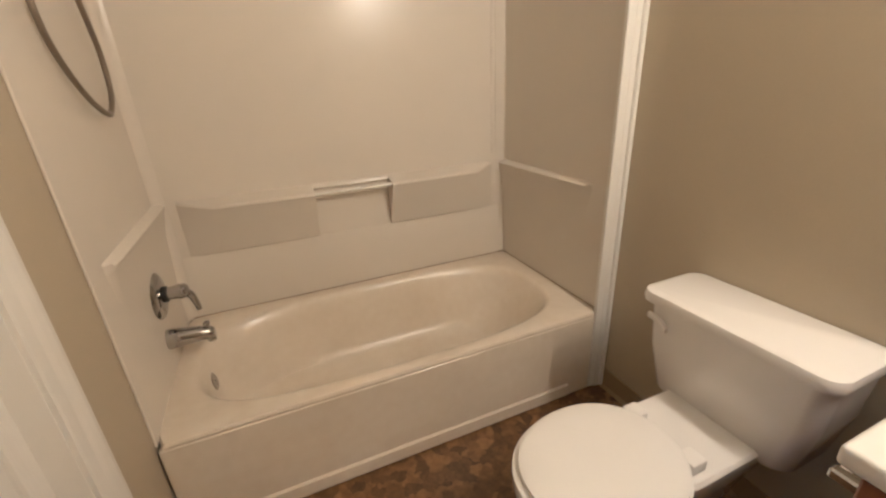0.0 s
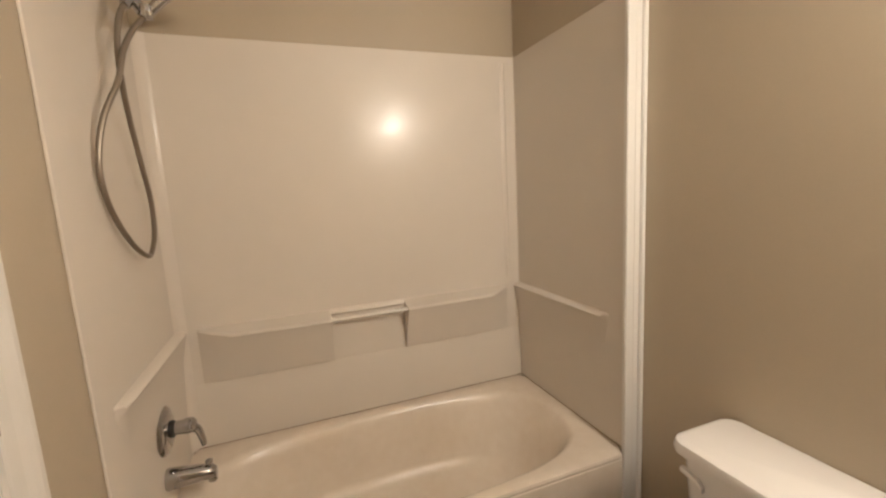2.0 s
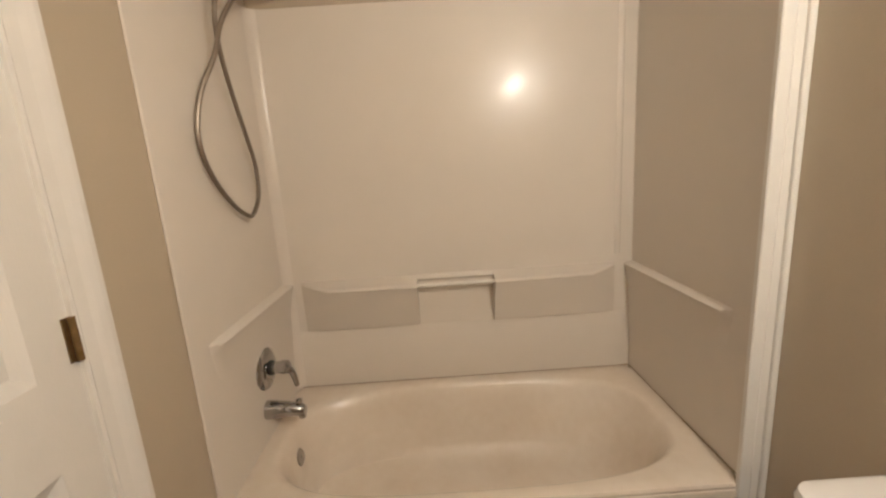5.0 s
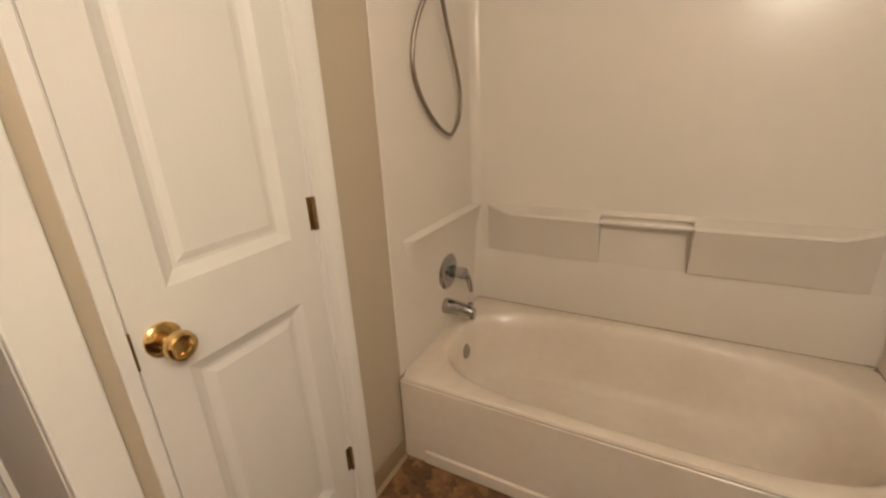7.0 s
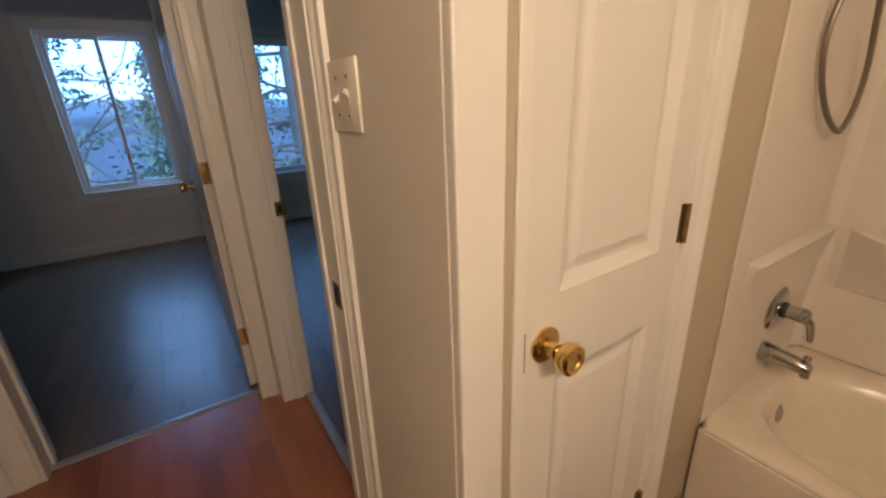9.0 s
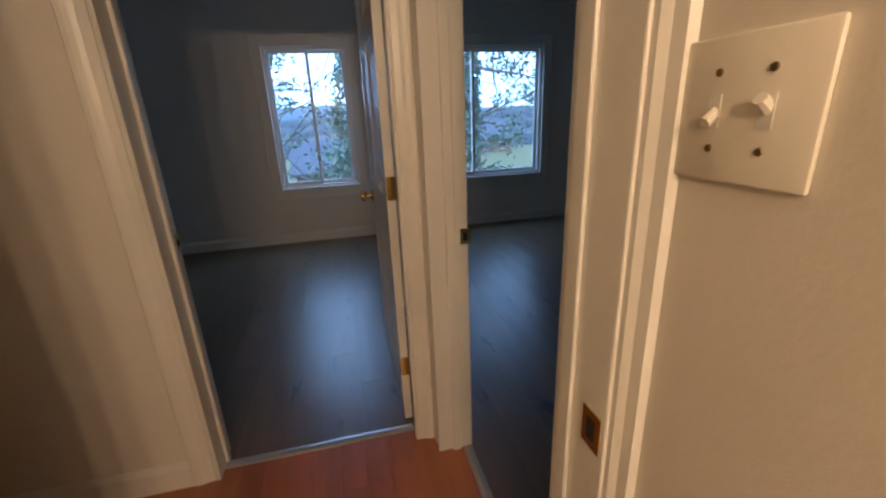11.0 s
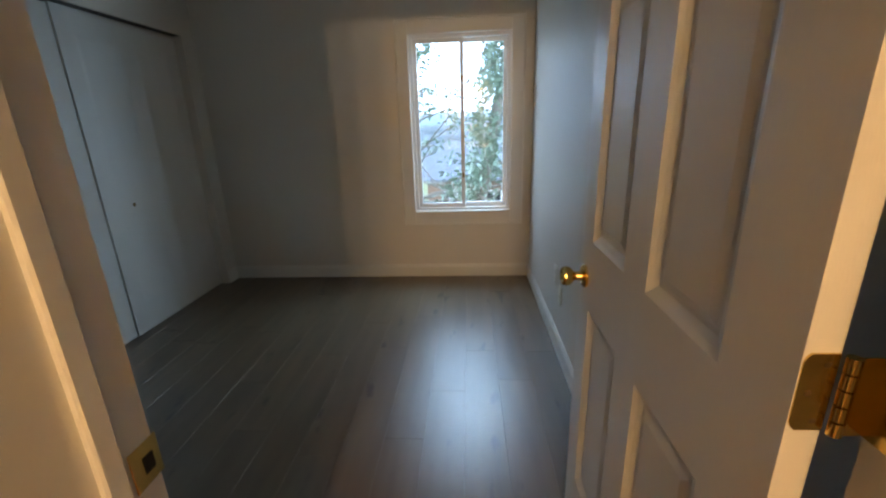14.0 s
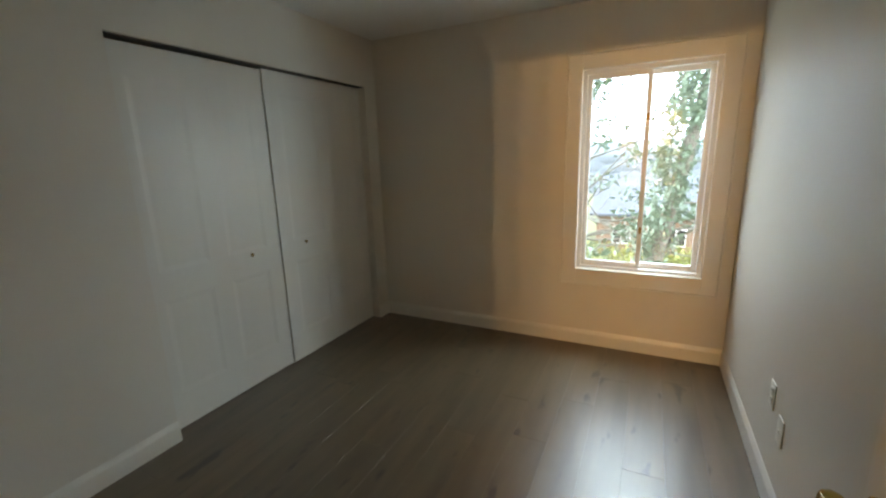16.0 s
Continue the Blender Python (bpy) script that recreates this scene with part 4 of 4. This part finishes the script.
# ---- outdoors ----
M_GRASS = mat("dry_grass", (0.13, 0.14, 0.05), 0.9, var=0.25, scale=0.5, fine=6, bump=0.4, dark=(0.10, 0.085, 0.04))
M_BARK = mat("grey_bark", (0.19, 0.17, 0.14), 0.9, var=0.3, scale=6, fine=40, bump=0.6)
# leaf and needle greens are paled so their colour carries the outdoor haze
M_LEAF = mat("hazy_ivy_leaves", (0.20, 0.28, 0.20), 0.5, var=0.3, scale=3, fine=20, bump=0.0)
M_NEEDLE = mat("hazy_evergreen_needles", (0.19, 0.27, 0.20), 0.5, var=0.3, scale=2, fine=20, bump=0.0)
M_BRICK = mat("far_brick", (0.26, 0.15, 0.10), 0.85, var=0.2, scale=4, fine=14, bump=0.2)
M_SHINGLE = mat("grey_shingles", (0.10, 0.11, 0.13), 0.9, var=0.15, scale=2, fine=10, bump=0.3)
# the hill's blue is distance haze put into its base colour
M_HILL = mat("far_hazy_hill", (0.12, 0.16, 0.19), 0.95, var=0.25, scale=0.05, fine=0.4, bump=0.0)
GZ = -5.0
bm = bmesh.new()
bmesh.ops.create_grid(bm, x_segments=60, y_segments=60, size=400)
for v in bm.verts:
    v.co.z = GZ + 0.9 * noise.noise(v.co * 0.02) * min(1, v.co.length / 80)
ground = setting("ground", bm, M_GRASS, "uneven yellow-green winter grass", "ground")
bm = bmesh.new()
prev = None
for k in range(121):
    y = -420 + 7 * k
    h = 11 + 7 * noise.noise(Vector((y * 0.010, 1.3, 0))) + 2.5 * noise.noise(Vector((y * 0.06, 4.1, 0))) + 0.8 * noise.noise(Vector((y * 0.4, 2.1, 0)))
    ring = [bm.verts.new((-240, y, GZ - 2)), bm.verts.new((-275, y, GZ + h * 0.6)), bm.verts.new((-330, y, GZ + h)), bm.verts.new((-380, y, GZ - 2))]
    if prev:
        for a in range(3):
            bm.faces.new((prev[a], prev[a + 1], ring[a + 1], ring[a]))
    prev = ring
tagged(new("distant_hill", mesh_of("distant_hill", bm, M_HILL, True, 80)), "long wooded hill on the horizon, coloured blue-grey for haze", "hill", kind="structure")

# lower wooded rises between the houses and the hill
M_WOODS = mat("grey_green_winter_woods", (0.075, 0.09, 0.095), 0.95, var=0.35, scale=0.3, fine=1.2, bump=0.0)
for wx, top, sd in ((-78, 3.0, 1.0), (-115, 4.2, 5.0), (-170, 6.0, 9.0)):
    bm, prev = bmesh.new(), None
    for k in range(261):
        y = -260 + 2 * k
        h = top * (1 + 0.30 * noise.noise(Vector((y * 0.03, sd, 0)))) + 1.3 * noise.noise(Vector((y * 0.31, sd, 3))) + 0.6 * noise.noise(Vector((y * 0.9, sd, 7)))
        ring = [bm.verts.new((wx + 9, y, GZ - 1)), bm.verts.new((wx + 6, y, GZ + h * 0.55)), bm.verts.new((wx, y + 0.4, GZ + h)), bm.verts.new((wx - 10, y, GZ - 1))]
        if prev:
            for a in range(3):
                bm.faces.new((prev[a], prev[a + 1], ring[a + 1], ring[a]))
        prev = ring
    tagged(new("far_woods", mesh_of("far_woods", bm, M_WOODS, True, 80)), "far grey-green belt of winter woods", "woods", kind="stuff")

# the storey under the rooms, down to the ground
setting("wall_lower_storey", boxes(((-4.88, -4.4, GZ - 0.5), (1.68, 3.0, -0.125))), M_BRICK, "plain brick lower storey of the building", "wall")


def house(x, y0, y1, depth, wall_h, roof_h, material, label, base):
    h = thing("house", label, "house")
    h.location = (x, (y0 + y1) / 2, base)
    w = y1 - y0
    part("wall", boxes(((-depth, -w / 2, 0), (0, w / 2, wall_h))), material, h)
    part("roof", prism([(0.45, wall_h - 0.1), (-depth / 2, wall_h + roof_h), (-depth - 0.45, wall_h - 0.1), (-depth - 0.45, wall_h - 0.25), (-depth / 2, wall_h + roof_h - 0.2), (0.45, wall_h - 0.25)], "y", -w / 2 - 0.4, w / 2 + 0.4), M_SHINGLE, h, "grey shingle roof")
    n = max(2, int(w / 2.6))
    for k in range(n):
        yy = -w / 2 + w * (k + 0.5) / n
        win = part("window", boxes(((0.0, yy - 0.55, 0.95), (0.06, yy + 0.55, 2.05))), M_FRAME, h)
        for s in (-1, 1):
            part("pane", boxes(((0.06, yy + s * 0.27 - 0.22, 1.02), (0.075, yy + s * 0.27 + 0.22, 1.98))), M_DARK, win)
    return h


house(-30, -4.3, 8.0, 8, 3.0, 2.1, M_BRICK, "low brick house with grey shingle roof", GZ - 0.3)
house(-46, -24, -9.5, 8, 2.6, 2.4, M_FRAME, "low white house with grey roof", GZ - 0.3)
house(-60, 10, 24, 9, 2.6, 2.6, M_BRICK, "far brick house with grey roof", GZ - 0.3)


def leaves(bm, centre, spread, count, size, rng):
    """A clump of small bent leaves about a centre."""
    for _ in range(count):
        d = Vector((rng.gauss(0, 1), rng.gauss(0, 1), rng.gauss(0, 1)))
        p = centre + Vector((d.x * spread[0], d.y * spread[1], d.z * spread[2]))
        u = Vector((rng.gauss(0, 1), rng.gauss(0, 1), rng.gauss(0, 1))).normalized()
        v = u.orthogonal().normalized()
        s = size * rng.uniform(0.6, 1.4)
        q = [p - u * s, p + v * s * 0.5, p + u * s, p - v * s * 0.5]
        bm.faces.new([bm.verts.new(c) for c in q])


def limb(bm_list, start, way, length, radius, rng, depth, tips):
    pts, p, d = [start], start, way.normalized()
    for k in range(4):
        d = (d + Vector((rng.gauss(0, 0.16), rng.gauss(0, 0.16), rng.gauss(0, 0.10)))).normalized()
        p = p + d * length / 4
        pts.append(p)
    bm_list.append((pts, radius))
    if depth == 0:
        tips.append(p)
        return
    for k in range(rng.choice((2, 3, 3))):
        q = pts[rng.choice((2, 3, 4))]
        nd = (d + Vector((rng.gauss(0, 0.6), rng.gauss(0, 0.6), rng.gauss(0, 0.4)))).normalized()
        limb(bm_list, q, nd, length * rng.uniform(0.55, 0.8), radius * 0.55, rng, depth - 1, tips)


def merge_tubes(items, n=6):
    bm = bmesh.new()
    for pts, r in items:
        t = tube(pts, lambda u, r=r: r * (1 - 0.45 * u), n)
        me = bpy.data.meshes.new("limb")
        t.to_mesh(me)
        t.free()
        bm.from_mesh(me)
        bpy.data.meshes.remove(me)
    return bm


def tree(x, y, height, seed, label, trunk_r=0.16, leafy=0, needle=False, ivy=False, limbs=7, leaf=0.07, low=0.35, lean=0.0):
    rng = random.Random(seed)
    t = thing("tree", label, "tree", (x, y, GZ))
    pts = [Vector((0, 0, -0.3)), Vector((rng.gauss(0, .1), rng.gauss(0, .1), height * 0.35)), Vector((rng.gauss(0, .2), rng.gauss(0, .2), height * 0.7)), Vector((rng.gauss(0, .3), rng.gauss(0, .3), height))]
    part("trunk", tube(pts, lambda u: trunk_r * (1 - 0.75 * u), 12), M_BARK, t, "", True)
    for ob in t.children:
        for v in ob.data.vertices:
            v.co.y += lean * v.co.z
    items, tips = [], []
    for k in range(limbs):
        z = height * rng.uniform(low, 0.97)
        a = rng.uniform(0, 2 * math.pi)
        up = -0.1 if needle else rng.uniform(0.1, 0.8)
        ln = (height - z) * 0.28 + 0.9 if needle else height * rng.uniform(0.16, 0.28)
        limb(items, Vector((0, lean * z, z)), Vector((math.cos(a), math.sin(a), up)), ln, trunk_r * 0.30, rng, 1 if needle else 2, tips)
    part("limbs", merge_tubes(items), M_BARK, t)
    if leafy or ivy:
        bm = bmesh.new()
        if ivy:
            for k in range(230):
                z = height * rng.uniform(0.0, 0.93)
                a = rng.uniform(0, 2 * math.pi)
                r = trunk_r * rng.uniform(0.8, 1.45)
                leaves(bm, Vector((r * math.cos(a), r * math.sin(a) + lean * z, z)), (0.08, 0.08, 0.16), 40, leaf, rng)
        for p in tips:
            leaves(bm, p, (0.26, 0.26, 0.15 if needle else 0.26), leafy, leaf, rng)
        part("crown", bm, M_NEEDLE if needle else M_LEAF, t)
    return t


tree(-10.5, -2.02, 13, 3, "tall leaning tree with an ivy-covered trunk", 0.19, 5, False, True, 9, 0.055, 0.66, 0.165)
tree(-9.0, -3.1, 9.5, 5, "bare tree with thin crooked branches", 0.07, 0, limbs=20, low=0.4)
tree(-14.5, -4.1, 11, 8, "dense dark green evergreen tree", 0.18, 40, True, limbs=34, leaf=0.09, low=0.2)
tree(-12.0, 2.2, 12, 11, "evergreen tree with drooping limbs", 0.2, 42, True, limbs=42, leaf=0.09, low=0.15)
tree(-17.0, 4.2, 12, 13, "leafy tree with ivy-grown trunk", 0.2, 40, False, True, 12, 0.08, 0.4)
tree(-22.0, -13.0, 10, 17, "bare tree with thin branches", 0.14, 0, limbs=16, low=0.3)


def bush(x, y, r, seed):
    rng = random.Random(seed)
    b = thing("bush", "loose yellow-green garden bush", "bush", (x, y, GZ))
    bm = bmesh.new()
    for k in range(40):
        a, q = rng.uniform(0, 6.28), r * math.sqrt(rng.random())
        leaves(bm, Vector((q * math.cos(a), q * math.sin(a), rng.uniform(0.1, 0.9) * r)), (0.2, 0.2, 0.2), 26, 0.08, rng)
    part("crown", bm, M_BUSH, b)
    part("stems", merge_tubes([([Vector((0, 0, -0.1)), Vector((rng.gauss(0, .2), rng.gauss(0, .2), r * 0.4)), Vector((rng.gauss(0, .5), rng.gauss(0, .5), r * 0.8))], 0.03) for _ in range(6)]), M_BARK, b)
    return b


M_BUSH = mat("yellow_green_leaves", (0.30, 0.32, 0.08), 0.6, var=0.3, scale=3, bump=0.0)
for k, (x, y, r) in enumerate(((-24.5, -4.6, 1.7), (-25, -6.8, 1.6), (-24.6, -2.9, 1.5), (-25, -1.2, 1.7), (-24.7, 0.5, 1.5), (-25, 2.2, 1.6), (-24.5, 4.0, 1.5), (-24, -9.5, 1.8))):
    bush(x, y, r, 40 + k)


# ---- floor boards ----
def boards(floor, x0, x1, y0, y1, width, length, material, seed, gap=0.0004):
    rng = random.Random(seed)
    y = y0
    cache = {}
    while y < y1 - 0.005:
        yw = min(width, y1 - y)
        x = x0 - rng.uniform(0, length)
        while x < x1:
            a, b = max(x, x0), min(x + length, x1)
            if b - a > 0.01:
                key = (round(b - a, 2), round(yw, 3))
                if key not in cache:
                    L, W = b - a - gap, yw - gap
                    bm = boxes(((0, 0, -0.011), (L, W, 0.0), 0.0))
                    top = [e for e in bm.edges if all(v.co.z > -0.001 for v in e.verts)]
                    bmesh.ops.bevel(bm, geom=top, offset=0.0006, segments=1, affect="EDGES")
                    cache[key] = mesh_of("plank", bm, material)
                ob = new("plank", cache[key])
                ob.location = (a, y, 0.0)
                ob.parent = floor
            x += length
        y += width


boards(floor_hall, -1.50, -0.425, -3.2, -0.80, 0.098, 0.9, M_RED, 21)
boards(floor_bed, -4.74, -1.535, -3.75, -0.855, 0.18, 1.22, M_LAM, 22)
boards(floor_far, -4.74, -0.10, -0.81, 2.85, 0.18, 1.22, M_LAM, 23)
